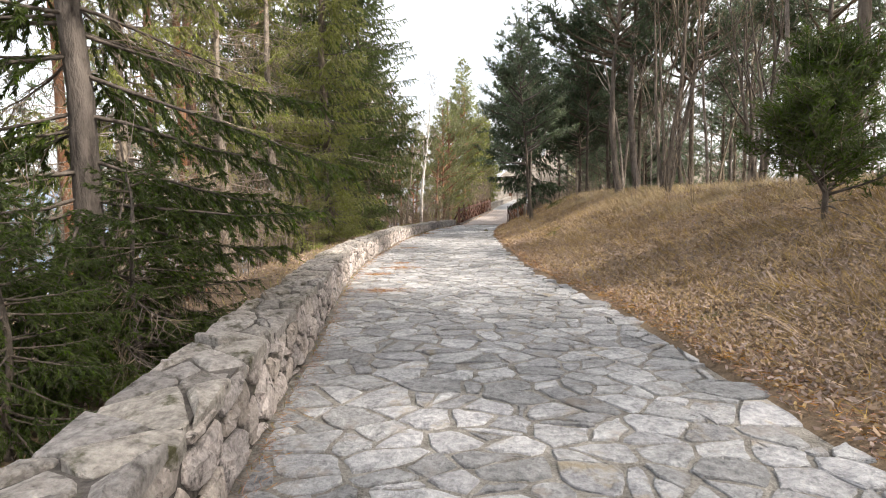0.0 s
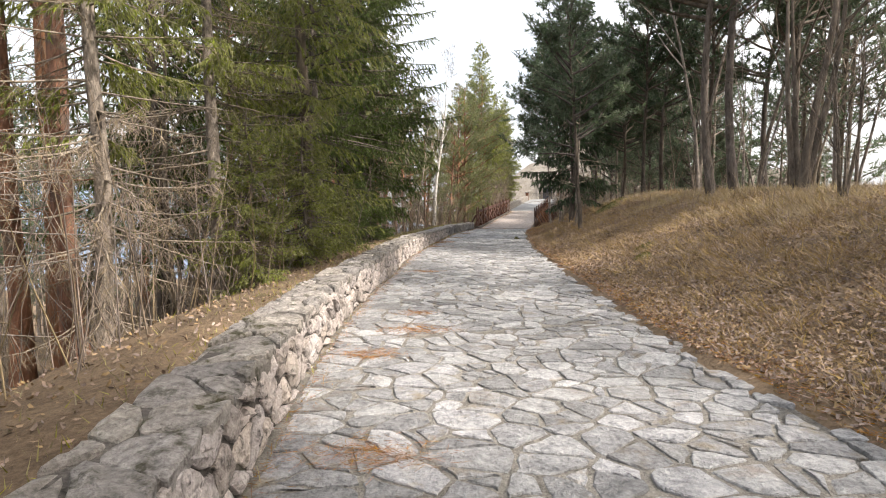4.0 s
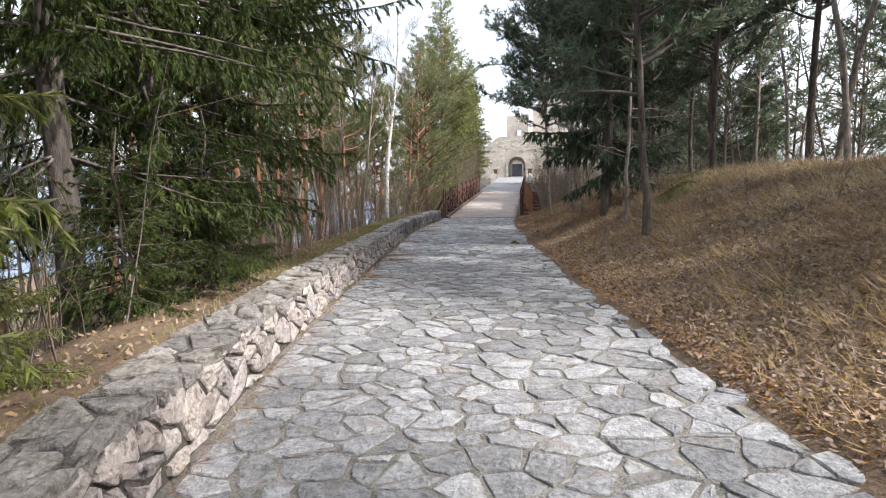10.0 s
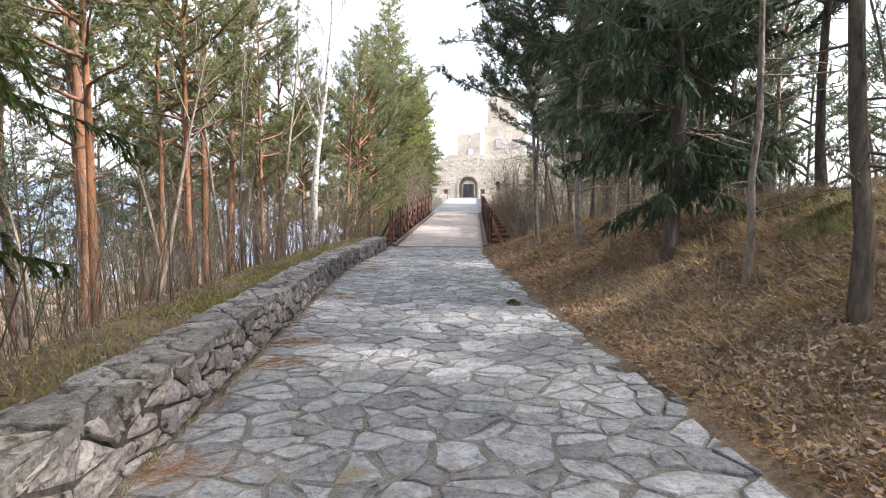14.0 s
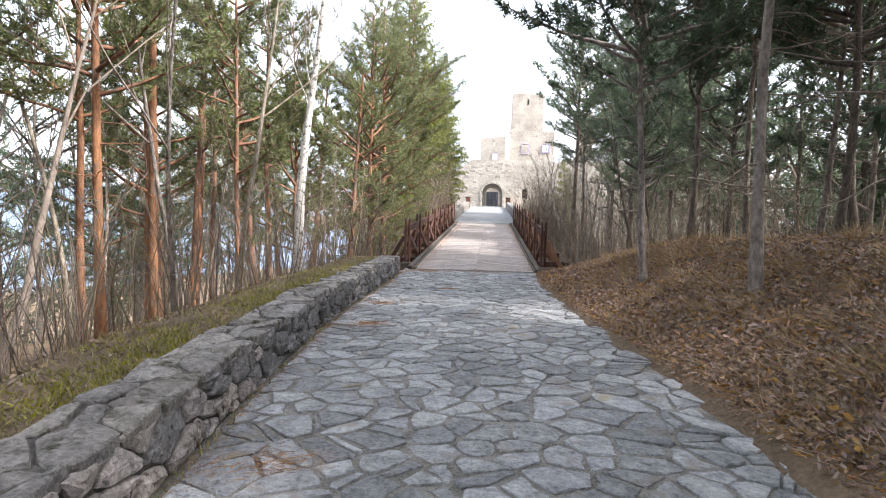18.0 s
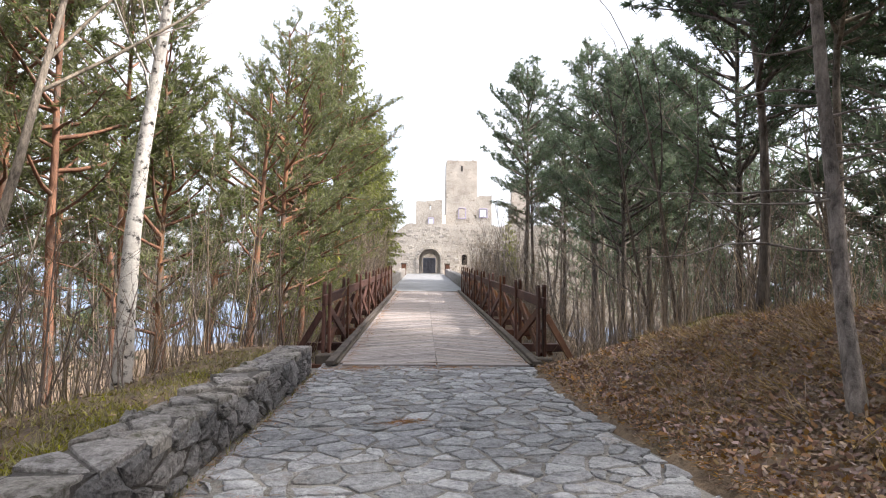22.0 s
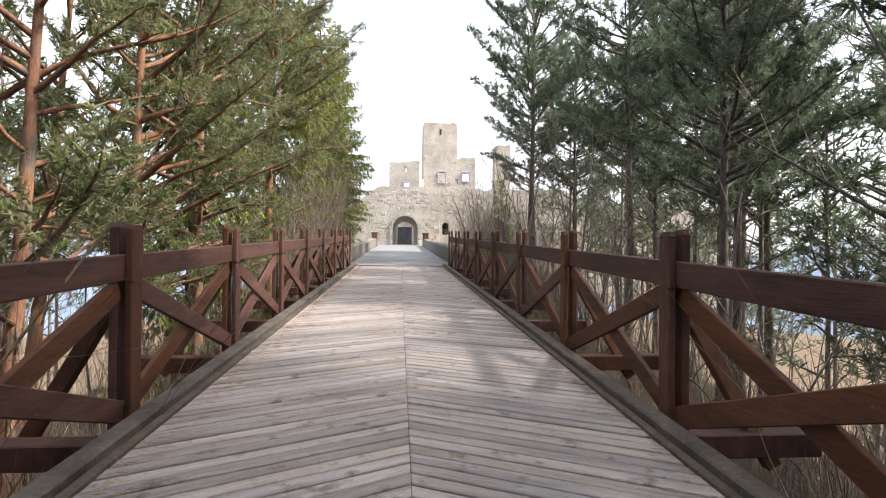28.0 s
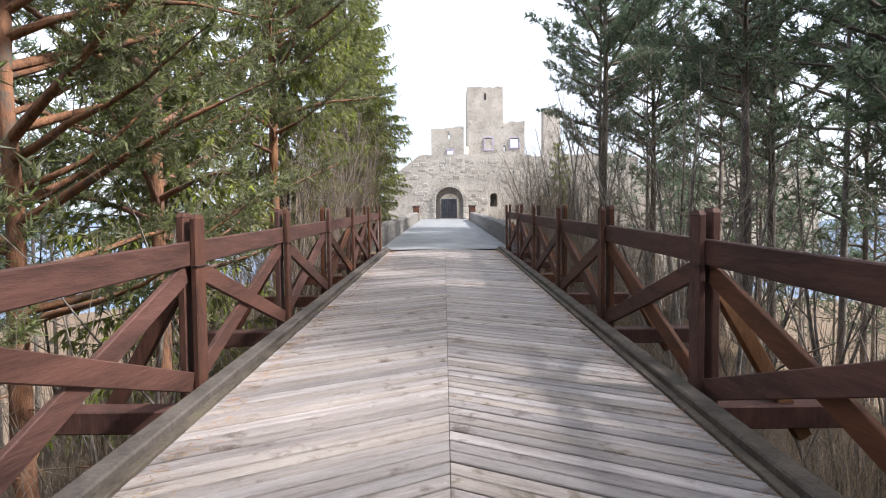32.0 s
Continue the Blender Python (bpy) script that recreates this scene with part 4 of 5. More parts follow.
bridge = thing("footbridge", BR, "wooden footbridge with stained crossed railings and a chevron plank deck", "bridge")
POSTS = 9
for side in (-1, 1):
    tone = M_STAIN
    off_, lead = (0.11, 0.25) if side < 0 else (0.0, 0.0)  # the left railing stands a little further out and on
    rv = side * (1.76 + off_)
    rail = part("railing", (lambda b: (beam(b, deck(rv, lead - 0.30, 1.0), deck(rv, lead + BAY * (POSTS - 1) + 0.25, 1.0), 0.044, 0.175, 0.008), b)[1])(bmesh.new()), M_STAINRAIL, bridge, "dark stained top rail with crossed braces below")
    for k in range(POSTS):
        s = lead + BAY * k
        for dv, wide, name in ((-0.046, 0.046, "inner_post"), (0.05, 0.054, "outer_post")):
            bm = bmesh.new()
            chamfer_post(bm, wide, 0.15, 1.28 + (0.0 if dv < 0 else 0.015), -0.42 if dv > 0 else 0.0)
            if dv > 0:
                for vt in bm.verts:
                    if vt.co.z > 0:
                        vt.co.z += 0.42
            p = part(name, bm, tone, rail)
            p.location = deck(rv + side * dv, s, 0)
            p.rotation_euler = (0, 0, rng.normal(0, 0.01))
        bm = bmesh.new()
        box(bm, (0.155, 0.162, 0.008), Matrix(), 0.0)
        st = part("strap", bm, M_IRON, rail, "thin iron strap")
        st.location = deck(rv, s, 0.905)
        bm = bmesh.new()
        beam(bm, (0, 0, 0.78), (side * 0.62, 0, -0.30), 0.10, 0.09, 0.006, Vector((0, 1, 0)))
        st = part("strut", bm, M_RAWWOOD if side > 0 else M_STAIN, rail, "unpainted orange side strut" if side > 0 else "")
        st.location = deck(rv + side * 0.09, s + 0.02, 0)
        if k < POSTS - 1:
            a, b = s + 0.09, s + BAY - 0.09
            for q, (z0, z1, dv) in enumerate(((0.86, 0.07, -0.012 * side), (0.07, 0.86, 0.018 * side))):
                bm = bmesh.new()
                beam(bm, deck(rv + dv, a, z0), deck(rv + dv, b, z1), 0.04, 0.145, 0.006)
                part("brace", bm, M_STAINRAIL, rail)
    # kerb timber and its cover strip
    bm = bmesh.new()
    beam(bm, deck(side * (1.625 + 0.7 * off_), -0.42, 0.04), deck(side * (1.625 + 0.7 * off_), SPAN + 0.3, 0.03), 0.13, 0.08, 0.012)
    part("kerb_beam", bm, M_KERB, bridge, "weathered mossy kerb timber")
    bm = bmesh.new()
    beam(bm, deck(side * (1.53 + 0.7 * off_), -0.30, 0.010), deck(side * (1.53 + 0.7 * off_), SPAN + 0.2, 0.010), 0.06, 0.035, 0.006)
    part("edge_strip", bm, M_KERB, bridge)
    bm = bmesh.new()
    beam(bm, deck(side * 1.2, 0.1, -0.30), deck(side * 1.2, SPAN, -0.30), 0.26, 0.34, 0.01)
    part("main_beam", bm, M_STAIN, bridge)
    bm = bmesh.new()
    box(bm, (0.26, 0.32, 0.20), Matrix(), 0.02)
    blk = part("end_block", bm, M_KERB, bridge, "squared mossy end block")
    blk.location = deck(rv, lead - 0.16, 0.0)
for k in range(POSTS):
    bm = bmesh.new()
    beam(bm, deck(-2.75, BAY * k, -0.13), deck(2.75, BAY * k, -0.13), 0.18, 0.16, 0.01)
    part("cross_beam", bm, M_STAIN, bridge)
for s in (6.4, 12.8):
    for v in (-1.2, 1.2):
        p = from_bridge(s, v)
        foot = float(ground_z(p.x, p.y)) - 0.3 - DECK_Z
        bm = bmesh.new()
        box(bm, (0.32, 0.32, RISE * s - 0.45 - foot), Matrix.Translation((v, s, (RISE * s - 0.45 + foot) / 2)), 0.015)
        part("trestle_leg", bm, M_STAIN, bridge)

# chevron planks: each half plank slants back from the middle seam
SLANT, PLANK, REACH = math.tan(radians(27)), 0.132, 1.62
shapes = []
ca, sa = math.cos(radians(27)), math.sin(radians(27))
for half in (-1, 1):
    for variant in range(3):
        bm = bmesh.new()
        V = []
        for z, inset in ((-0.045, 0.0), (-0.005, 0.0), (0.0, 0.006)):
            w = PLANK / 2 - 0.0085 - inset
            ring = []
            for v, y in ((0.002, -w), (REACH, -w), (REACH, w), (0.002, w)):
                px, py = half * v, y - SLANT * v
                ring.append(bm.verts.new((px * ca + half * py * -sa, half * px * sa + py * ca, z + (0.002 * (variant - 1) if v > 0.1 else 0))))
            V.append(ring)
        for r in range(2):
            for i in range(4):
                bm.faces.new((V[r][i], V[r][(i + 1) % 4], V[r + 1][(i + 1) % 4], V[r + 1][i]))
        bm.faces.new(V[2])
        me = bpy.data.meshes.new("deck_plank")
        bmesh.ops.recalc_face_normals(bm, faces=bm.faces)
        bm.to_mesh(me)
        bm.free()
        me.materials.append(M_DECK)
        shapes.append(me)
tilt = math.atan(RISE)
# a dark sheet added under the planks so that their gaps look shaded
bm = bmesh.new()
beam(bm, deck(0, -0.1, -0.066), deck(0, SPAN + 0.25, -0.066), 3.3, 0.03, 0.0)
part("under_boarding", bm, M_GAPSHADE, bridge, "dark sheet added under the deck planks to shade their gaps")
s, k = 0.80, 0
while s < SPAN + 0.4:
    for half in (0, 1):
        ob = new("deck_plank", shapes[half * 3 + k % 3])
        ob.parent = bridge
        ob.location = deck(0, s, rng.uniform(-0.0025, 0.0025))
        ob.matrix_basis = Matrix.Translation(ob.location) @ Euler((tilt, 0, 0)).to_matrix().to_4x4() @ Euler((0, 0, -radians(27) * (1 if half else -1))).to_matrix().to_4x4()
    s += PLANK
    k += 1
# short boards that fill the triangles at the front, and the sill boards
for half in (-1, 1):
    for j in range(6):
        a0 = 0.80 - PLANK * (j + 1)
        reach = (a0 + 0.30 + PLANK / 2) / SLANT
        if reach < 0.12:
            continue
        bm = bmesh.new()
        w = PLANK / 2 - 0.0035
        pts = [(0.006, a0 - w), (max((a0 - w + 0.16) / SLANT, 0.01), -0.16), (min((a0 + w + 0.16) / SLANT, REACH), -0.16), (0.006, a0 + w)]
        low = [bm.verts.new((half * v, y, RISE * y - 0.045)) for v, y in pts]
        top = [bm.verts.new((half * v, y, RISE * y)) for v, y in pts]
        bm.faces.new(top)
        for i in range(4):
            bm.faces.new((low[i], low[(i + 1) % 4], top[(i + 1) % 4], top[i]))
        part("short_plank", bm, M_DECK, bridge)
for j, y in enumerate((-0.24,)):
    for half in (-1, 1):
        bm = bmesh.new()
        beam(bm, deck(half * 0.01, y, -0.02), deck(half * 1.52, y, -0.02), 0.15, 0.05, 0.006)
        part("sill_board", bm, M_DECK, bridge)
# abutment under the front edge
bm = bmesh.new()
box(bm, (4.3, 0.5, 1.6), Matrix.Translation((0, 0.12, -1.0)), 0.03)
tagged(new("bridge_abutment"), "rough stone abutment under the bridge", "abutment")
ab = bpy.data.objects["bridge_abutment"]
ab.matrix_basis = BR
part("block", bm, M_MORTAR, ab)
bm = bmesh.new()
box(bm, (4.4, 0.7, 4.5), Matrix.Translation((0, SPAN + 0.45, RISE * SPAN - 2.35)), 0.03)
part("block", bm, M_MORTAR, ab)

# ---- causeway to the gate ----
lane = bmesh.new()
vs = [[lane.verts.new(from_bridge(s, v, 0.0 - 0.02 * abs(v) / 2)) for v in (-1.95, -0.7, 0.7, 1.95)] for s in np.linspace(SPAN + 0.35, 52.4, 16)]
for r in range(15):
    for i in range(3):
        lane.faces.new((vs[r][i], vs[r][i + 1], vs[r + 1][i + 1], vs[r + 1][i]))
me = bpy.data.meshes.new("road")
lane.to_mesh(me)
lane.free()
me.materials.append(surface("pale_lane", (0.15, 0.153, 0.158), (0.29, 0.295, 0.30), 2, 40, 0.8, 0.4))
tagged(new("road", me), "pale stone lane that climbs to the castle gate", "road", kind="structure")
for side in (-1, 1):
    bm = bmesh.new()
    n = 14
    ss = np.linspace(SPAN + 0.4, 46.5, n)
    rings = []
    for s in ss:
        hgt = 0.62 + rng.normal(0, 0.03)
        rings.append([bm.verts.new(from_bridge(s, side * v, h)) for v, h in ((2.0, -1.0), (2.0, hgt - 0.05), (2.06, hgt), (2.36, hgt), (2.42, hgt - 0.05), (2.42, -2.5))])
    for r in range(n - 1):
        for i in range(5):
            bm.faces.new((rings[r][i], rings[r][i + 1], rings[r + 1][i + 1], rings[r + 1][i]))
    bm.faces.new(rings[0])
    bm.faces.new(rings[-1])
    wall = thing("parapet_wall", Matrix(), "low grey stone parapet beside the castle lane", "wall", "parapets of the lane")
    part("masonry", bm, M_CAPSTONE, wall)
    post = thing("gate_post", Matrix.Translation(from_bridge(46.8, side * 2.2, 0)), "short dark timber post at the end of the parapet", "post", "posts at the gate")
    bm = bmesh.new()
    chamfer_post(bm, 0.42, 0.42, 1.15, -0.05)
    part("shaft", bm, M_STAIN, post)
    bm = bmesh.new()
    box(bm, (0.54, 0.54, 0.10), Matrix.Translation((0, 0, 1.10)), 0.02)
    part("cap", bm, M_KERB, post)

# ---- castle ----
GATE_S = 50.0
gate_z = DECK_Z + RISE * 51
CB = Matrix.Translation((*(ORIGIN + GATE_S * ALONG + 0.3 * ACROSS), gate_z)) @ Euler((0, 0, radians(bridge_turn))).to_matrix().to_4x4()
castle = thing("castle", CB, "ruined pale limestone castle with a gate wall and a square tower", "castle")


def wall_with_holes(bm, x0, x1, top, y0, thick, holes, bottom=-6.0, step=0.5):
    """A wall in the x-z plane at y0, with real openings (x, z, width, height, arched) and a ragged top."""
    outline = [(x0, bottom), (x1, bottom)]
    n = max(int((x1 - x0) / step), 2)
    ragged = [(x1 - (x1 - x0) * i / n, top((x1 - (x1 - x0) * i / n))) for i in range(n + 1)]
    outline += ragged
    loops = [outline]
    for hx, hz, w, h, arched in holes:
        pts = [(hx - w / 2, hz), (hx + w / 2, hz)]
        if arched:
            rise = w / 2
            pts += [(hx + w / 2 * math.cos(t), hz + h - rise + rise * math.sin(t)) for t in np.linspace(0, math.pi, 13)]
        else:
            pts += [(hx + w / 2, hz + h), (hx - w / 2, hz + h)]
        loops.append(pts)
    edges = []
    for lp in loops:
        vv = [bm.verts.new((x, y0, z)) for x, z in lp]
        edges += [bm.edges.new((vv[i], vv[(i + 1) % len(vv)])) for i in range(len(vv))]
    r = bmesh.ops.triangle_fill(bm, edges=edges, use_beauty=True)
    faces = [f for f in r["geom"] if isinstance(f, bmesh.types.BMFace)]
    ex = bmesh.ops.extrude_face_region(bm, geom=faces)
    bmesh.ops.translate(bm, vec=(0, thick, 0), verts=[v for v in ex["geom"] if isinstance(v, bmesh.types.BMVert)])


def ragged_top(h, amp, freq, seed):
    return lambda x: h + amp * noise.noise(Vector((x * freq, seed * 7.1, 0))) + amp * 0.5 * noise.noise(Vector((x * freq * 4, seed * 3.3, 2)))


def gate_top(x):
    low = 3.0 + 0.75 * (x + 5.4)
    return min(low, 5.35 + 0.15 * noise.noise(Vector((x * 1.7, 3, 0)))) if x < 3.6 else 5.3 + 0.5 * noise.noise(Vector((x * 0.6, 9, 0)))


bm = bmesh.new()
wall_with_holes(bm, -5.4, 16.0, gate_top, 0.0, 1.6, [(0.15, -0.1, 2.35, 2.75, True), (3.9, 0.95, 0.62, 1.15, True)])
gate_wall = part("gate_wall", bm, M_CASTLE, castle, "pale rubble gate wall with an arched portal")
for t in np.linspace(0.06, math.pi - 0.06, 15):
    bm = bmesh.new()
    box(bm, (0.30, 0.16, 0.235), Matrix.Translation((0.15 + 1.30 * math.cos(t), -0.03, 1.475 + 1.30 * math.sin(t))) @ Euler((0, -t, 0)).to_matrix().to_4x4(), 0.015)
    part("arch_stone", bm, M_CASTLEBLOCK, gate_wall)
for side in (-1, 1):
    for z in (0.2, 0.7, 1.2):
        bm = bmesh.new()
        box(bm, (0.28, 0.16, 0.46), Matrix.Translation((0.15 + side * 1.30, -0.03, z)), 0.02)
        part("jamb_stone", bm, M_CASTLEBLOCK, gate_wall)
bm = bmesh.new()
wall_with_holes(bm, -1.4, 1.7, lambda x: 3.0, 1.62, 0.35, [(0.15, -0.05, 1.75, 2.25, True)], bottom=-0.5)
part("inner_arch", bm, M_CASTLEBLOCK, gate_wall)
gate = part("gate", (lambda b: (box(b, (1.45, 0.07, 1.75), Matrix.Translation((0.15, 3.6, 0.95)), 0.01), b)[1])(bmesh.new()), M_GATE, castle, "dark iron gate with upright bars")
for k in range(9):
    bm = bmesh.new()
    box(bm, (0.045, 0.05, 1.75), Matrix.Translation((0.15 + (k - 4) * 0.17, 3.54, 0.95)), 0.01)
    part("bar", bm, M_GATE, gate)
bm = bmesh.new()
wall_with_holes(bm, -3, 3.5, lambda x: 4.6, 3.66, 0.4, [(0.15, 0.05, 1.55, 1.85, False)], bottom=-1)
part("passage_wall", bm, M_CASTLE, castle)
# a dark panel inside the arched window paints its inner shade
bm = bmesh.new()
box(bm, (0.62, 0.06, 1.15), Matrix.Translation((3.9, 0.9, 1.5)))
part("window_recess", bm, M_DARK, gate_wall, "dark panel standing in for the shade in the arched window")
# raised blocks that break the wall's face
brng = np.random.default_rng(5)
for k in range(260):
    x, z = brng.uniform(-5.5, 9.5), brng.uniform(0.1, 5.0)
    if z > gate_top(x) - 0.35 or (abs(x - 0.15) < 1.7 and z < 3.2) or (abs(x - 3.9) < 0.6 and 0.7 < z < 2.4):
        continue
    bm = bmesh.new()
    box(bm, (brng.uniform(0.25, 0.62), 0.08, brng.uniform(0.16, 0.32)), Matrix.Translation((x, 0.026 - brng.uniform(0, 0.012), z)) @ Euler((0, brng.normal(0, 0.04), 0)).to_matrix().to_4x4(), 0.025)
    part("stone", bm, M_CASTLEBLOCK, gate_wall)

# upper ward: ruined palace wall, tower house, tower
def framed_window(owner, x, z, w, h, y):
    for dx, dz, sx, sz in ((-w / 2, 0, 0.10, h), (w / 2, 0, 0.10, h), (0, h / 2, w, 0.10), (0, -h / 2, w + 0.2, 0.12)):
        bm = bmesh.new()
        box(bm, (sx, 0.16, sz), Matrix.Translation((x + dx, y - 0.03, z + dz)), 0.01)
        part("window_frame", bm, M_FRAME, owner)


bm = bmesh.new()
wall_with_holes(bm, -1.5, 1.7, ragged_top(8.95, 0.45, 1.1, 2), 8.0, 0.9, [(0.35, 6.0, 0.62, 0.85, False), (0.25, 7.9, 0.15, 0.5, False)], bottom=-2)
palace = part("palace_wall", bm, M_CASTLE, castle, "roofless palace wall with a small framed window")
framed_window(palace, 0.35, 6.42, 0.62, 0.85, 8.0)
bm = bmesh.new()
wall_with_holes(bm, 0, 8.0, lambda x: 7.6 + 0.07 * x * x * 0.12, 0, 0.8, [], bottom=-2)
bmesh.ops.rotate(bm, verts=bm.verts, matrix=Euler((0, 0, radians(78))).to_matrix(), cent=(0, 0, 0))
bmesh.ops.translate(bm, verts=bm.verts, vec=(1.45, 8.6, 0))
part("return_wall", bm, M_CASTLE, castle)
bm = bmesh.new()
wall_with_holes(bm, 2.4, 8.4, ragged_top(10.5, 0.5, 0.8, 6), 13.0, 1.0, [(4.5, 7.4, 0.9, 1.35, False), (7.3, 7.6, 0.95, 1.1, False), (6.2, 7.3, 0.3, 0.6, False)], bottom=-2)
house = part("tower_house_wall", bm, M_CASTLE, castle, "ruined house wall with framed square windows")
framed_window(house, 4.5, 8.08, 0.9, 1.35, 13.0)
framed_window(house, 7.3, 8.15, 0.95, 1.1, 13.0)
bm = bmesh.new()
r = bmesh.ops.create_cube(bm, size=1.0, matrix=Matrix.Translation((6.9, 52.0, 9.2)) @ Matrix.Diagonal((6.1, 6.0, 27.4, 1)))
for v in bm.verts:
    if v.co.z < 0:
        v.co.x = 6.9 + (v.co.x - 6.9) * 1.08
bmesh.ops.subdivide_edges(bm, edges=[e for e in bm.edges if abs(e.verts[0].co.z - e.verts[1].co.z) < 0.1 and e.verts[0].co.z > 10], cuts=12)
for v in bm.verts:
    if v.co.z > 20:
        v.co.z += 0.35 * noise.noise(v.co * 1.3)
tower = part("tower", bm, M_CASTLE, castle, "tall square keep of pale stone")
# the slit is no opening: a dark block paints its shade
bm = bmesh.new()
box(bm, (0.35, 0.12, 1.1), Matrix.Translation((6.9, 48.99, 21.3)), 0.02)
part("slit_window", bm, M_DARK, tower, "dark block standing in for a shaded window slit")
bm = bmesh.new()
wall_with_holes(bm, 17.0, 19.8, ragged_top(19.3, 0.5, 0.7, 12), 49.5, 2.5, [], bottom=-4)
part("far_turret", bm, M_CASTLE, castle, "broken turret behind the keep")
bm = bmesh.new()
wall_with_holes(bm, 9.5, 34.0, ragged_top(4.6, 0.8, 0.3, 8), 4.0, 1.2, [(14.0, 3.0, 0.7, 1.0, False), (20.0, 3.0, 0.7, 1.0, False)], bottom=-6)
part("curtain_wall", bm, M_CASTLE, castle, "long ruined curtain wall behind the trees")

# ---- path and its flagstones ----
ys = np.arange(-6, 39.01, 0.5)
V, F = [], []
for y in ys:
    for q in np.linspace(-0.05, 1.03, 9):
        x = left_x(y) - 0.02 + (right_x(y) - left_x(y)) * q
        yy = y
        V.append((x, yy, float(path_z(yy)) - 0.005 + (-0.03 if q > 1 else 0.0)))
m9 = len(ys)
idx = np.arange(m9 * 9).reshape(m9, 9)
F = np.stack([idx[:-1, :-1], idx[:-1, 1:], idx[1:, 1:], idx[1:, :-1]], -1).reshape(-1, 4)
JOINT = (-1.02, 10.12, 1.53, 10.69)  # a straight course across the path


def path_limits(p):
    x, y = p
    sl = (left_x(y + 0.3) - left_x(y - 0.3)) / 0.6
    sr = (right_x(y + 0.3) - right_x(y - 0.3)) / 0.6
    lim = [(float(left_x(y)) + 0.03, y, -1, sl), (float(right_x(y)) + 0.10 * math.sin(y * 5.3) + 0.07 * math.sin(y * 11.7), y, 1, -sr), (0, 39.0 - 0.23 * (x - 2.8), 0, 1)]
    nx_, ny_ = -(JOINT[3] - JOINT[1]), JOINT[2] - JOINT[0]
    below = (x - JOINT[0]) * nx_ + (y - JOINT[1]) * ny_ < 0
    lim.append((JOINT[0], JOINT[1], nx_, ny_) if below else (JOINT[0], JOINT[1], -nx_, -ny_))
    return lim


def place_flag(x, y, h):
    return (x, y, float(path_z(y)) + h)


rng = np.random.default_rng(3)
stretches = [(-5.0 + 4.42 * k, -5.0 + 4.42 * (k + 1)) for k in range(10)]
sites = scatter(-2.6, 5.6, -4.0, 39.2, 0.235, 0.205, 0.95)
keep = [(x, y) for x, y in sites if left_x(y) < x < right_x(y) + 0.05]
polys = cells(keep, path_limits, 0.235, 0.205, 0.30)
bed_all = np.array(V)
beds = []
for n, (y0, y1) in enumerate(stretches):
    rows_in = [r for r in range(m9 - 1) if y0 - 0.25 <= ys[r] + 0.25 < y1 - 0.25 or (n == 0 and ys[r] < y0) or (n == 9 and ys[r] >= y1 - 0.5)]
    faces = F.reshape(m9 - 1, 8, 4)[rows_in].reshape(-1, 4)
    used = np.unique(faces)
    bed = new(f"path_{n + 1}", raw_mesh("path", bed_all[used], np.searchsorted(used, faces), M_BED, True))
    tagged(bed, "path of irregular grey flagstones set in gravel", "path", kind="structure")
    beds.append(bed)
for k, poly in polys:
    y = keep[k][1]
    n = next((i for i, (y0, y1) in enumerate(stretches) if y0 <= y < y1), 9)
    made = stone(poly, 0.0145, 0.05, 0.006, place_flag, M_FLAG, "flagstone", tilt=0.004, dome=0.003, bevel=0.012)
    if made:
        stone_object(made, "flagstone", M_FLAG, beds[n])

# ---- boundary wall ----
wy = np.arange(-5.0, WALL_END + 0.01, 0.25)
wp = np.stack([left_x(wy), wy], -1)
arc = np.concatenate([[0], np.cumsum(np.linalg.norm(np.diff(wp, axis=0), axis=1))])


def on_wall(a_, out):
    """A place along the wall's foot and out from its inner face (to the path)."""
    y = np.interp(a_, arc, wy)
    x = left_x(y)
    sl = (left_x(y + 0.4) - left_x(y - 0.4)) / 0.8
    n = np.array([1.0, -sl]) / math.hypot(1, sl)
    return x + n[0] * out, y + n[1] * out, float(path_z(y))


def wall_top(a_):
    return wall_high(a_) + 0.03 * noise.noise(Vector((a_ * 0.5, 1, 0))) + 0.02 * noise.noise(Vector((a_ * 1.9, 5, 0)))


def wall_high(a_):
    return float(np.interp(np.interp(a_, arc, wy), [0, 14, 26, 39], [0.51, 0.48, 0.42, 0.41]))


def place_face(a_, w, h):
    x, y, z = on_wall(a_, h - 0.03 - 0.04 * w)
    return (x, y, z + (w - 0.03) * wall_high(a_) / 0.5)


def place_cap(a_, w, h):
    x, y, z = on_wall(a_, -0.03 - w)
    return (x, y, z + wall_top(a_) - 0.02 + h)


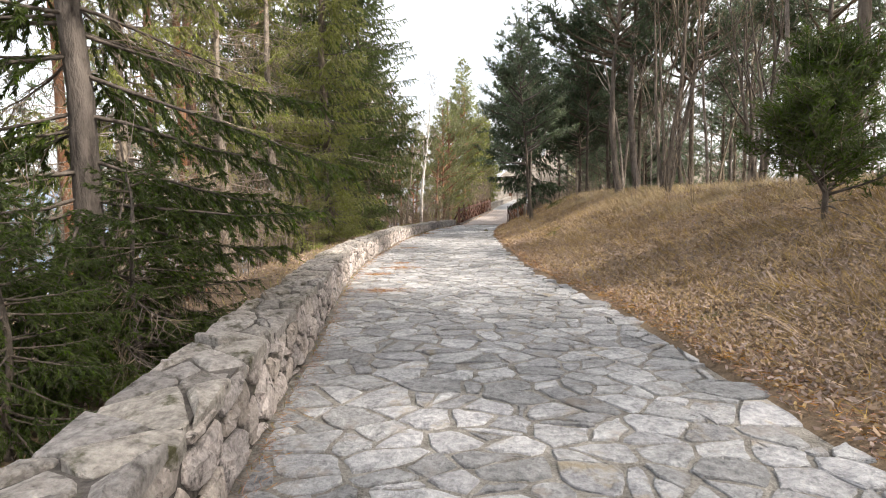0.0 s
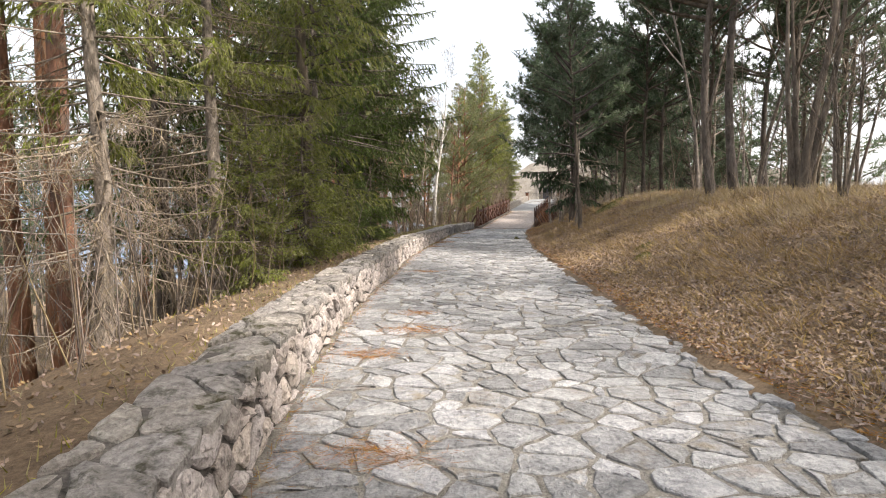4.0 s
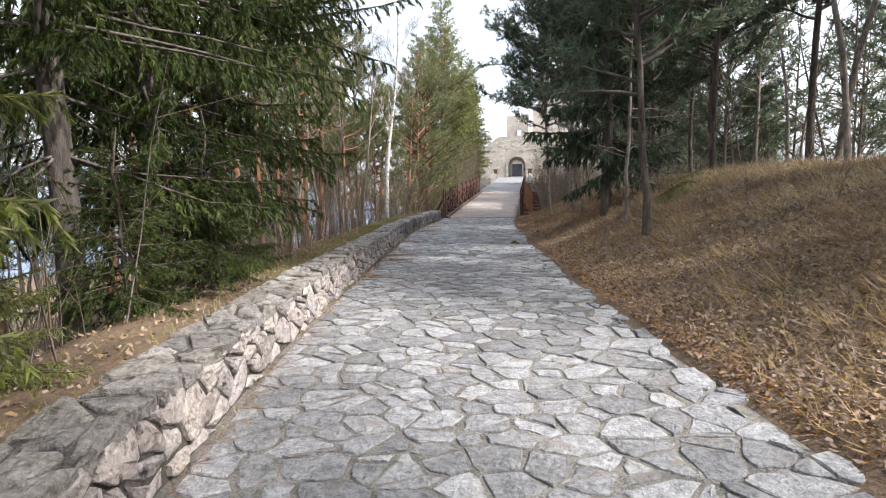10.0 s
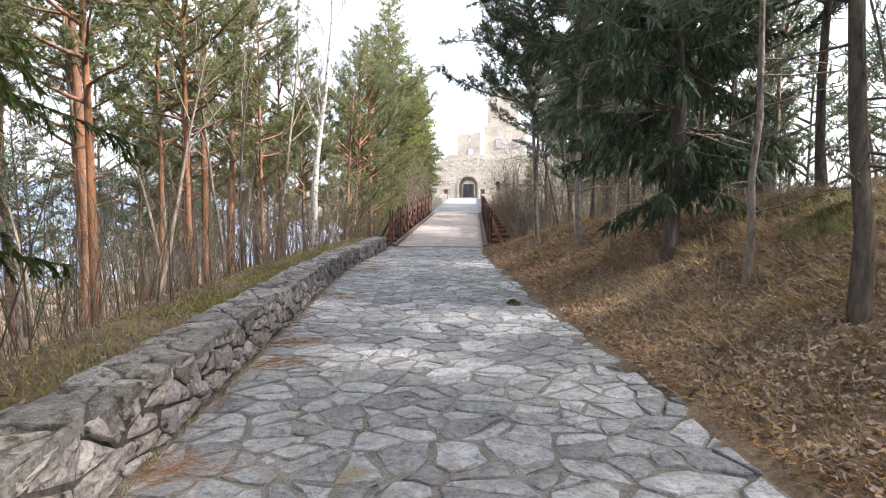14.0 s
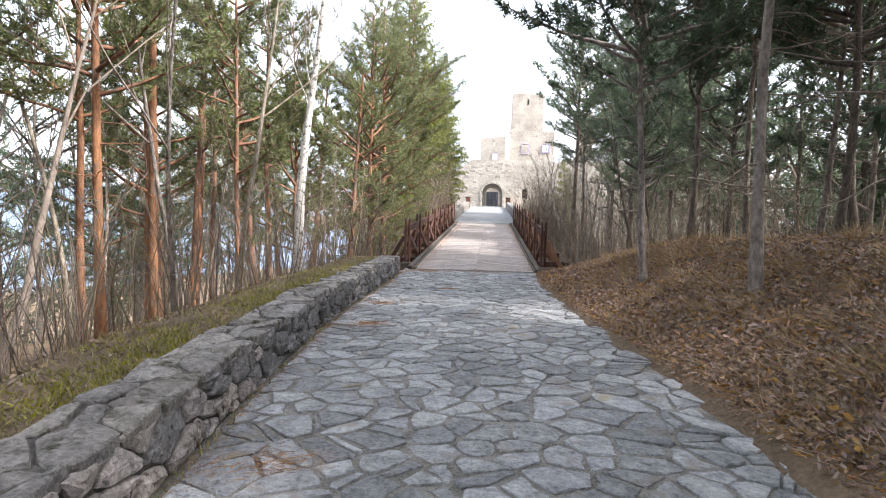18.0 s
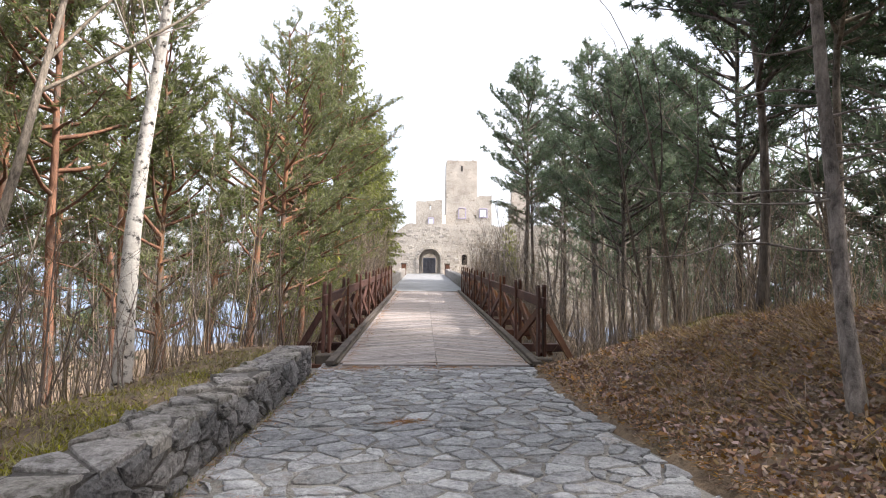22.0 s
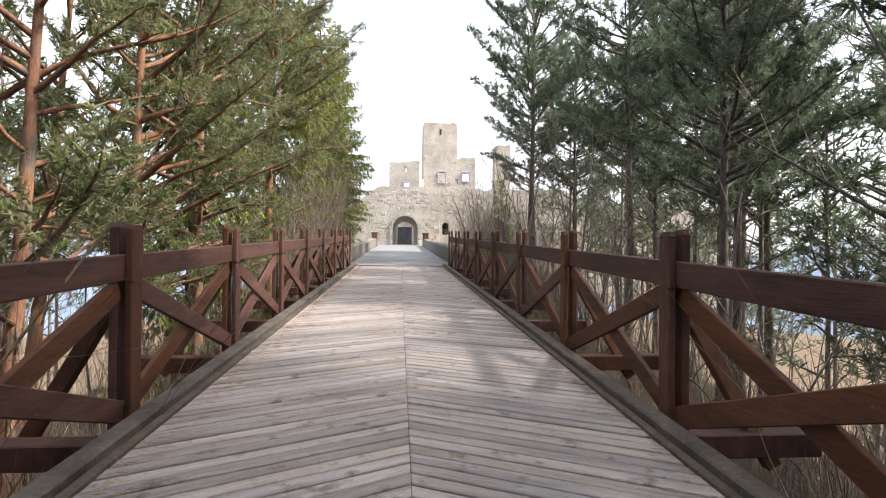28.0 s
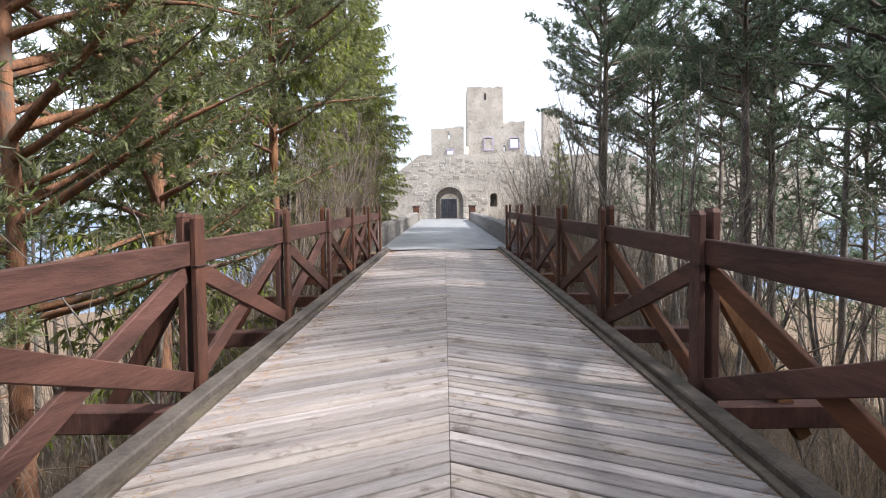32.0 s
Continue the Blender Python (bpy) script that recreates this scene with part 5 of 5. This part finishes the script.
halves = [(0.0, arc[-1] * 0.48), (arc[-1] * 0.48, arc[-1])]
wall_parts = []
for n, (a0, a1) in enumerate(halves):
    bm = bmesh.new()
    aa = np.linspace(a0, a1, 90)
    rings = []
    for a_ in aa:
        t = wall_top(a_)
        rings.append([bm.verts.new((x, y, z + h)) for (x, y, z), h in ((on_wall(a_, -0.016), -0.3), (on_wall(a_, -0.036), t - 0.02), (on_wall(a_, -WALL_T), t - 0.02), (on_wall(a_, -WALL_T - 0.02), -1.2))])
    for r in range(len(rings) - 1):
        for i in range(3):
            bm.faces.new((rings[r][i], rings[r][i + 1], rings[r + 1][i + 1], rings[r + 1][i]))
    bm.faces.new(rings[0])
    bm.faces.new(rings[-1])
    me = bpy.data.meshes.new("wall")
    bmesh.ops.recalc_face_normals(bm, faces=bm.faces)
    bm.to_mesh(me)
    bm.free()
    me.materials.append(M_MORTAR)
    w = tagged(new(f"wall_{n + 1}", me), "low boundary wall of rough grey-pink rubble stones", "wall", kind="structure")
    wall_parts.append(w)
    face_sites = scatter(a0, a1, 0.0, 0.50, 0.235, 0.165, 0.85)
    lim = lambda p: [(0, 0.03, 0, -1), (0, 0.50, 0, 1), (a0, 0, -1, 0), (a1, 0, 1, 0)]
    for k, poly in cells(face_sites, lim, 0.235, 0.165):
        made = stone(poly, 0.010, 0.06, 0.030, place_face, M_WALLSTONE, "stone", tilt=0.009, dome=0.011, bevel=0.018)
        if made:
            # stones towards the bridge take the darker grey
            far_end = face_sites[k][0] + rng.normal(0, 1.2) > 33.5
            stone_object(made, "stone", M_WALLDARK if far_end else M_WALLSTONE, w)
    cap_sites = scatter(a0, a1, 0.0, WALL_T, 0.26, 0.20, 0.8)
    lim = lambda p: [(0, -0.03, 0, -1), (0, WALL_T + 0.03, 0, 1), (a0, 0, -1, 0), (a1, 0, 1, 0)]
    for k, poly in cells(cap_sites, lim, 0.26, 0.20):
        made = stone(poly, 0.008, 0.06, 0.016, place_cap, M_CAPSTONE, "cap_stone", tilt=0.010, dome=0.010, bevel=0.018)
        if made:
            stone_object(made, "cap_stone", M_CAPSTONE, w)
# squared stones of the wall's end
for j, (z0, z1) in enumerate(((0.0, 0.21), (0.22, 0.40))):
    bm = bmesh.new()
    x, y, z = on_wall(arc[-1], -WALL_T / 2)
    box(bm, (WALL_T, 0.09, z1 - z0), Matrix.Translation((0, 0, 0)), 0.02)
    e = part("end_stone", bm, M_WALLSTONE, wall_parts[1])
    e.location = (x, y + 0.03, z + (z0 + z1) / 2)
    e.rotation_euler = (0, 0, radians(-10))

# ---- ground cover ----
def cover(name, label, category, V, F, mat):
    ob = new(name, raw_mesh(name, V, F, mat))
    return tagged(ob, label, category, kind="stuff")


rng = np.random.default_rng(77)
# dry grass on the bank, in clumps
n = 210000
y = rng.uniform(-1, 41, n)
e = rng.gamma(1.5, 1.9, n)
x = right_x(np.minimum(y, 38.5)) + 0.12 + e
dens = np.array([noise.noise(Vector((a_ * 0.8, b_ * 0.8, 3))) for a_, b_ in zip(x, y)])
s_, v_ = to_bridge(x, y)
ok = (dens + rng.uniform(-0.3, 0.6, n) > np.interp(y, [0, 24, 31, 42], [0.0, 0.05, 0.42, 0.45])) & (e < 13) & ((s_ < -0.4) | (v_ > 2.6))
x, y = x[ok], y[ok]
root = np.stack([x, y, ground_z(x, y) - 0.01], -1)
wv = np.stack([rng.normal(-0.25, 0.6, len(x)), rng.normal(0, 0.6, len(x)), rng.uniform(0.05, 0.75, len(x))], -1)
cover("bank_grass", "dry straw-coloured grass on the bank", "grass", *blades(root, wv, rng.uniform(0.06, 0.22, len(x)), 0.007, True), M_GRASS)
# fallen leaves
n = 170000
y = rng.uniform(-1, 44, n)
right_side = rng.random(n) < 0.92
e = rng.gamma(1.4, 1.8, n)
x = np.where(right_side, right_x(np.minimum(y, 38.5)) + 0.02 + e, left_x(np.minimum(y, 38.5)) - WALL_T - 0.05 - e)
s_, v_ = to_bridge(x, y)
ok = (s_ < -0.3) | (np.abs(v_) > 2.2)
x, y = x[ok], y[ok]
root = np.stack([x, y, ground_z(x, y) + rng.uniform(0.0, 0.03, len(x))], -1)
wv = np.stack([rng.normal(0, 1, len(x)), rng.normal(0, 1, len(x)), rng.normal(0.15, 0.6, len(x))], -1)
cover("fallen_leaves", "brown fallen leaves on the forest floor", "leaves", *blades(root, wv, rng.uniform(0.028, 0.062, len(x)), 0.034, False), M_LEAF)
# tussocks of long dry grass that hang down the bank
n = 680
cy = rng.uniform(0, 40, n)
ce = 0.7 + rng.gamma(1.7, 1.5, n)
cx = right_x(np.minimum(cy, 38.5)) + ce
s_, v_ = to_bridge(cx, cy)
ok = (s_ < -0.6) | (v_ > 3.0)
cx, cy = cx[ok], cy[ok]
per_tuft = 46
x = np.repeat(cx, per_tuft) + rng.normal(0, 0.07, len(cx) * per_tuft)
y = np.repeat(cy, per_tuft) + rng.normal(0, 0.07, len(cx) * per_tuft)
k = len(x)
wv = np.stack([np.repeat(rng.normal(-0.55, 0.3, len(cx)), per_tuft) + rng.normal(0, 0.4, k), np.repeat(rng.normal(0, 0.4, len(cx)), per_tuft) + rng.normal(0, 0.4, k), rng.uniform(0.15, 0.9, k)], -1)
cover("grass_tussock", "hanging tussocks of pale dry grass on the bank", "grass", *blades(np.stack([x, y, ground_z(x, y) - 0.01], -1), wv, rng.uniform(0.14, 0.36, k), 0.009, False), M_GRASS)
# long pale grass along the crest
n = 60000
y = rng.uniform(7, 30, n)
e = 2.6 + rng.gamma(2.2, 1.1, n)
x = right_x(y) + e
ok = np.array([noise.noise(Vector((a_ * 0.7, b_ * 0.7, 12))) for a_, b_ in zip(x, y)]) + 0.12 * (e - 4) > rng.uniform(-0.35, 0.35, n)
x, y = x[ok], y[ok]
k = len(x)
cover("crest_grass", "long pale straw grass along the top of the bank", "grass", *blades(np.stack([x, y, ground_z(x, y) - 0.01], -1), np.stack([rng.normal(-0.35, 0.5, k), rng.normal(0, 0.5, k), rng.uniform(0.15, 0.9, k)], -1), rng.uniform(0.10, 0.34, k), 0.008, True), M_STRAW)
# broad dry leaves beside the bridge
n = 16000
y = rng.uniform(27, 43, n)
x = right_x(np.minimum(y, 38.5)) + 0.15 + rng.gamma(1.5, 1.3, n)
s_, v_ = to_bridge(x, y)
ok = (s_ < -0.3) | (v_ > 2.2)
x, y = x[ok], y[ok]
k = len(x)
cover("broad_leaves", "broad red-brown dry leaves on the bank by the bridge", "leaves", *blades(np.stack([x, y, ground_z(x, y) + rng.uniform(0.005, 0.04, k)], -1), np.stack([rng.normal(0, 1, k), rng.normal(0, 1, k), rng.normal(0.1, 0.45, k)], -1), rng.uniform(0.04, 0.085, k), 0.05, False), M_BROADLEAF)
# a mat of needles along the path's open edge
n = 26000
y = rng.uniform(-0.5, 38.6, n)
x = right_x(y) + 0.05 + np.abs(rng.normal(0, 0.28, n))
cover("needle_mat", "brown needle mat along the edge of the path", "pine needles", *blades(np.stack([x, y, np.maximum(ground_z(x, y), path_z(y) - 0.04) + rng.uniform(0.0, 0.015, n)], -1), np.stack([rng.normal(0, 1, n), rng.normal(0, 1, n), rng.normal(0.08, 0.15, n)], -1), rng.uniform(0.04, 0.10, n), 0.006, True), M_NEEDLELITTER)
# needle drifts on the paving
spots = [(-1.2, 7.3, 0.35), (-1.15, 10.3, 0.4), (-1.5, 9.3, 0.3), (-1.27, 15.4, 0.3), (-1.2, 11.2, 0.25), (-1.29, 22.1, 0.4), (-1.0, 24.1, 0.35), (-0.9, 24.9, 0.3), (-0.55, 27.7, 0.3), (-0.05, 31.7, 0.35), (0.2, 33.4, 0.25), (1.5, 35.2, 0.22), (3.0, 38.8, 0.9), (1.4, 38.8, 0.6)]
parts_ = []
for cx, cy, rr in spots:
    n = int(1700 * rr)
    x, y = cx + rng.normal(0, rr * 0.5, n), cy + rng.normal(0, rr * 0.28, n)
    ok = (x > left_x(y) + 0.03) & (x < right_x(y))
    x, y = x[ok], y[ok]
    root = np.stack([x, y, path_z(y) + rng.uniform(0.004, 0.018, len(x))], -1)
    parts_.append(blades(root, np.stack([rng.normal(0, 1, len(x)), rng.normal(0, 1, len(x)), rng.normal(0, 0.06, len(x))], -1), rng.uniform(0.05, 0.11, len(x)), 0.004))
# a thin line of needles along the wall's foot
n = 5200
y = rng.uniform(0, 38.5, n)
x = left_x(y) + 0.03 + np.abs(rng.normal(0, 0.07, n))
parts_.append(blades(np.stack([x, y, path_z(y) + rng.uniform(0.0, 0.02, n)], -1), np.stack([rng.normal(0, 1, n), rng.normal(0, 1, n), rng.normal(0.1, 0.2, n)], -1), rng.uniform(0.04, 0.09, n), 0.004))
for side in (-1, 1):
    n = 2600
    s_k, v_k = rng.uniform(-0.2, 19, n), side * (1.52 - np.abs(rng.normal(0, 0.10, n)))
    q = ORIGIN + s_k[:, None] * ALONG + v_k[:, None] * ACROSS
    parts_.append(blades(np.stack([q[:, 0], q[:, 1], DECK_Z + RISE * s_k + rng.uniform(0.003, 0.012, n)], -1), np.stack([rng.normal(0, 1, n), rng.normal(0, 1, n), rng.normal(0.05, 0.1, n)], -1), rng.uniform(0.03, 0.08, n), 0.004))
cover("needle_drift", "orange pine needles drifted on the paving", "pine needles", *join(*parts_), M_NEEDLELITTER)
# green grass and moss tufts by the wall
n = 16000
y = np.where(rng.random(n) < 0.18, rng.uniform(0, 20, n), rng.uniform(20, 38.5, n))
d = np.where(rng.random(n) < 0.08, -WALL_T - 0.02, rng.gamma(1.3, 0.35, n))
x = left_x(y) - WALL_T - d
x = np.where(d < 0, left_x(y) + 0.02 + rng.uniform(0, 0.05, n), x)
zz = np.where(d < 0, path_z(y) - 0.02, ground_z(x, y) - 0.01)
cover("verge_grass", "short olive grass and moss on the verge", "grass", *blades(np.stack([x, y, zz], -1), np.stack([rng.normal(0, 0.5, n), rng.normal(0, 0.5, n), rng.uniform(0.5, 1, n)], -1), rng.uniform(0.04, 0.13, n), 0.009, True), M_VERGE)


# sunlit moss along the top of the verge
n = 15000
y = rng.uniform(24.5, 36.5, n)
x = left_x(y) - WALL_T - 0.02 - rng.gamma(1.4, 0.22, n)
ok = np.array([noise.noise(Vector((a_ * 1.1, b_ * 0.8, 8))) for a_, b_ in zip(x, y)]) > -0.05
x, y = x[ok], y[ok]
n = len(x)
cover("verge_moss", "yellow-green moss on the verge behind the wall", "moss", *blades(np.stack([x, y, ground_z(x, y) - 0.005], -1), np.stack([rng.normal(0, 0.7, n), rng.normal(0, 0.7, n), rng.uniform(0.4, 1, n)], -1), rng.uniform(0.03, 0.075, n), 0.016, True), M_SUNMOSS)


def cushion(name, label, category, x, y, rx, ry, rz, seed):
    """A low lumpy moss cushion that hugs the ground, with short fuzz."""
    global rng
    rng = np.random.default_rng(seed)
    th = np.linspace(0, 2 * math.pi, 29)[:-1]
    V = [(0, 0, rz)]
    F = []
    rings = 7
    for r in range(1, rings + 1):
        for a_ in th:
            k = r / rings * (1 + 0.35 * noise.noise(Vector((math.cos(a_) * 1.6, math.sin(a_) * 1.6, seed))))
            px, py = rx * k * math.cos(a_), ry * k * math.sin(a_)
            lump = 0.35 * noise.noise(Vector((px * 9, py * 9, seed)))
            dz = float(land_z(x + px, y + py)) - float(land_z(x, y))
            V.append((px, py, dz + rz * max(1 - (r / rings) ** 2, 0) * (1 + lump) - 0.02 * (r == rings)))
    for i in range(28):
        F.append((0, 1 + i, 1 + (i + 1) % 28))
    for r in range(rings - 1):
        for i in range(28):
            a0, a1 = 1 + r * 28 + i, 1 + r * 28 + (i + 1) % 28
            F += [(a0, a0 + 28, a1 + 28), (a0, a1 + 28, a1)]
    V = np.array(V)
    n = int(min(900, 300 + 2500 * rx * ry))
    pick = rng.integers(0, len(F), n)
    w = rng.dirichlet((1, 1, 1), n)
    tri = V[np.array(F)[pick]]
    root = (tri * w[:, :, None]).sum(1)
    fuzz = blades(root, np.stack([rng.normal(0, 0.6, n), rng.normal(0, 0.6, n), np.ones(n)], -1), rng.uniform(0.02, 0.06, n), 0.012, True)
    t = thing(name, Matrix.Translation((x, y, float(land_z(x, y)))), label, category)
    part("cushion", raw_mesh("cushion", V, np.array(F), M_MOSS, True), M_MOSS, t)
    tagged(part("moss_fuzz", raw_mesh("moss_fuzz", *fuzz, M_MOSS), M_MOSS, t), kind="stuff")


def land_z(x, y):
    return max(float(ground_z(x, y)), float(path_z(y)) if left_x(y) < x < right_x(y) and y < 38.5 else -99)


cushion("moss_clump", "dark green clump of moss on the paving", "moss", 1.93, 26.76, 0.11, 0.10, 0.05, 1)
for k, (x, y, rx, ry, rz) in enumerate([(5.0, 24.6, 0.55, 0.4, 0.16), (5.6, 25.4, 0.5, 0.4, 0.14), (3.1, 15.5, 0.26, 0.24, 0.08), (2.8, 14.6, 0.2, 0.18, 0.07), (7.2, 37.8, 1.0, 0.35, 0.08), (6.2, 38.2, 0.6, 0.3, 0.06)]):
    cushion("moss_mound", "olive moss over a hump on the bank", "moss", x, y, rx, ry, rz, k + 3)

# brush: thin upright stems
def brush(name, label, spots_, mat, seed):
    global rng
    rng = np.random.default_rng(seed)
    lines = []
    for x, y, hgt in spots_:
        z = float(ground_z(x, y))
        pts = limb((x, y, z - 0.03), (rng.normal(0, 0.16), rng.normal(0, 0.16), 1), hgt, 0.10, 4)
        lines.append((pts, np.linspace(0.004 + 0.003 * hgt, 0.0018, 4)))
        for q in range(3):
            b, d_ = at(pts, rng.uniform(0.3, 0.95))
            lines.append((limb(b, d_ / np.linalg.norm(d_) + rng.normal(0, 0.5, 3), hgt * 0.35, 0.15, 3), np.linspace(0.0035, 0.0012, 3)))
    ob = new(name, raw_mesh(name, *tubes(lines, 3), mat))
    tagged(ob, label, "brush", kind="stuff")


rng = np.random.default_rng(91)
left_spots = []
for _ in range(3200):
    y = rng.uniform(0, 62)
    x = left_x(min(y, 38.5)) - WALL_T - 0.7 - rng.gamma(1.7, 2.2)
    if y > 38 and to_bridge(x, y)[1] > -2.7:
        continue
    left_spots.append((x, y, rng.uniform(0.5, 2.6)))
brush("left_brush", "brown tangle of thin bare stems in the wood", left_spots, M_TWIG, 92)
right_spots = []
for _ in range(1900):
    p = from_bridge(rng.uniform(0.5, 48), 2.9 + rng.gamma(1.7, 3.0))
    right_spots.append((p.x, p.y, rng.uniform(0.6, 3.0)))
for _ in range(2200):
    p = from_bridge(rng.uniform(1.0, 24), 2.5 + rng.gamma(1.6, 1.8))
    right_spots.append((p.x, p.y, rng.uniform(0.8, 3.4)))
for _ in range(2600):
    p = from_bridge(rng.uniform(0.4, 22), 2.4 + rng.gamma(1.3, 1.3))
    right_spots.append((p.x, p.y, rng.uniform(0.4, 1.6)))
for _ in range(2600):
    p = from_bridge(rng.uniform(0.2, 26), -2.5 - rng.gamma(1.4, 1.6))
    right_spots.append((p.x, p.y, rng.uniform(1.2, 4.5)))
for _ in range(2600):
    p = from_bridge(rng.uniform(-0.5, 13), 2.9 + rng.gamma(2.0, 2.2))
    right_spots.append((p.x, p.y, rng.uniform(0.8, 3.0)))
for _ in range(160):
    y = rng.uniform(3, 38)
    right_spots.append((float(right_x(y)) + rng.uniform(2.5, 9), y, rng.uniform(0.3, 1.6)))
brush("ravine_brush", "brown tangle of thin bare stems beside the bridge", right_spots, M_TWIG, 93)
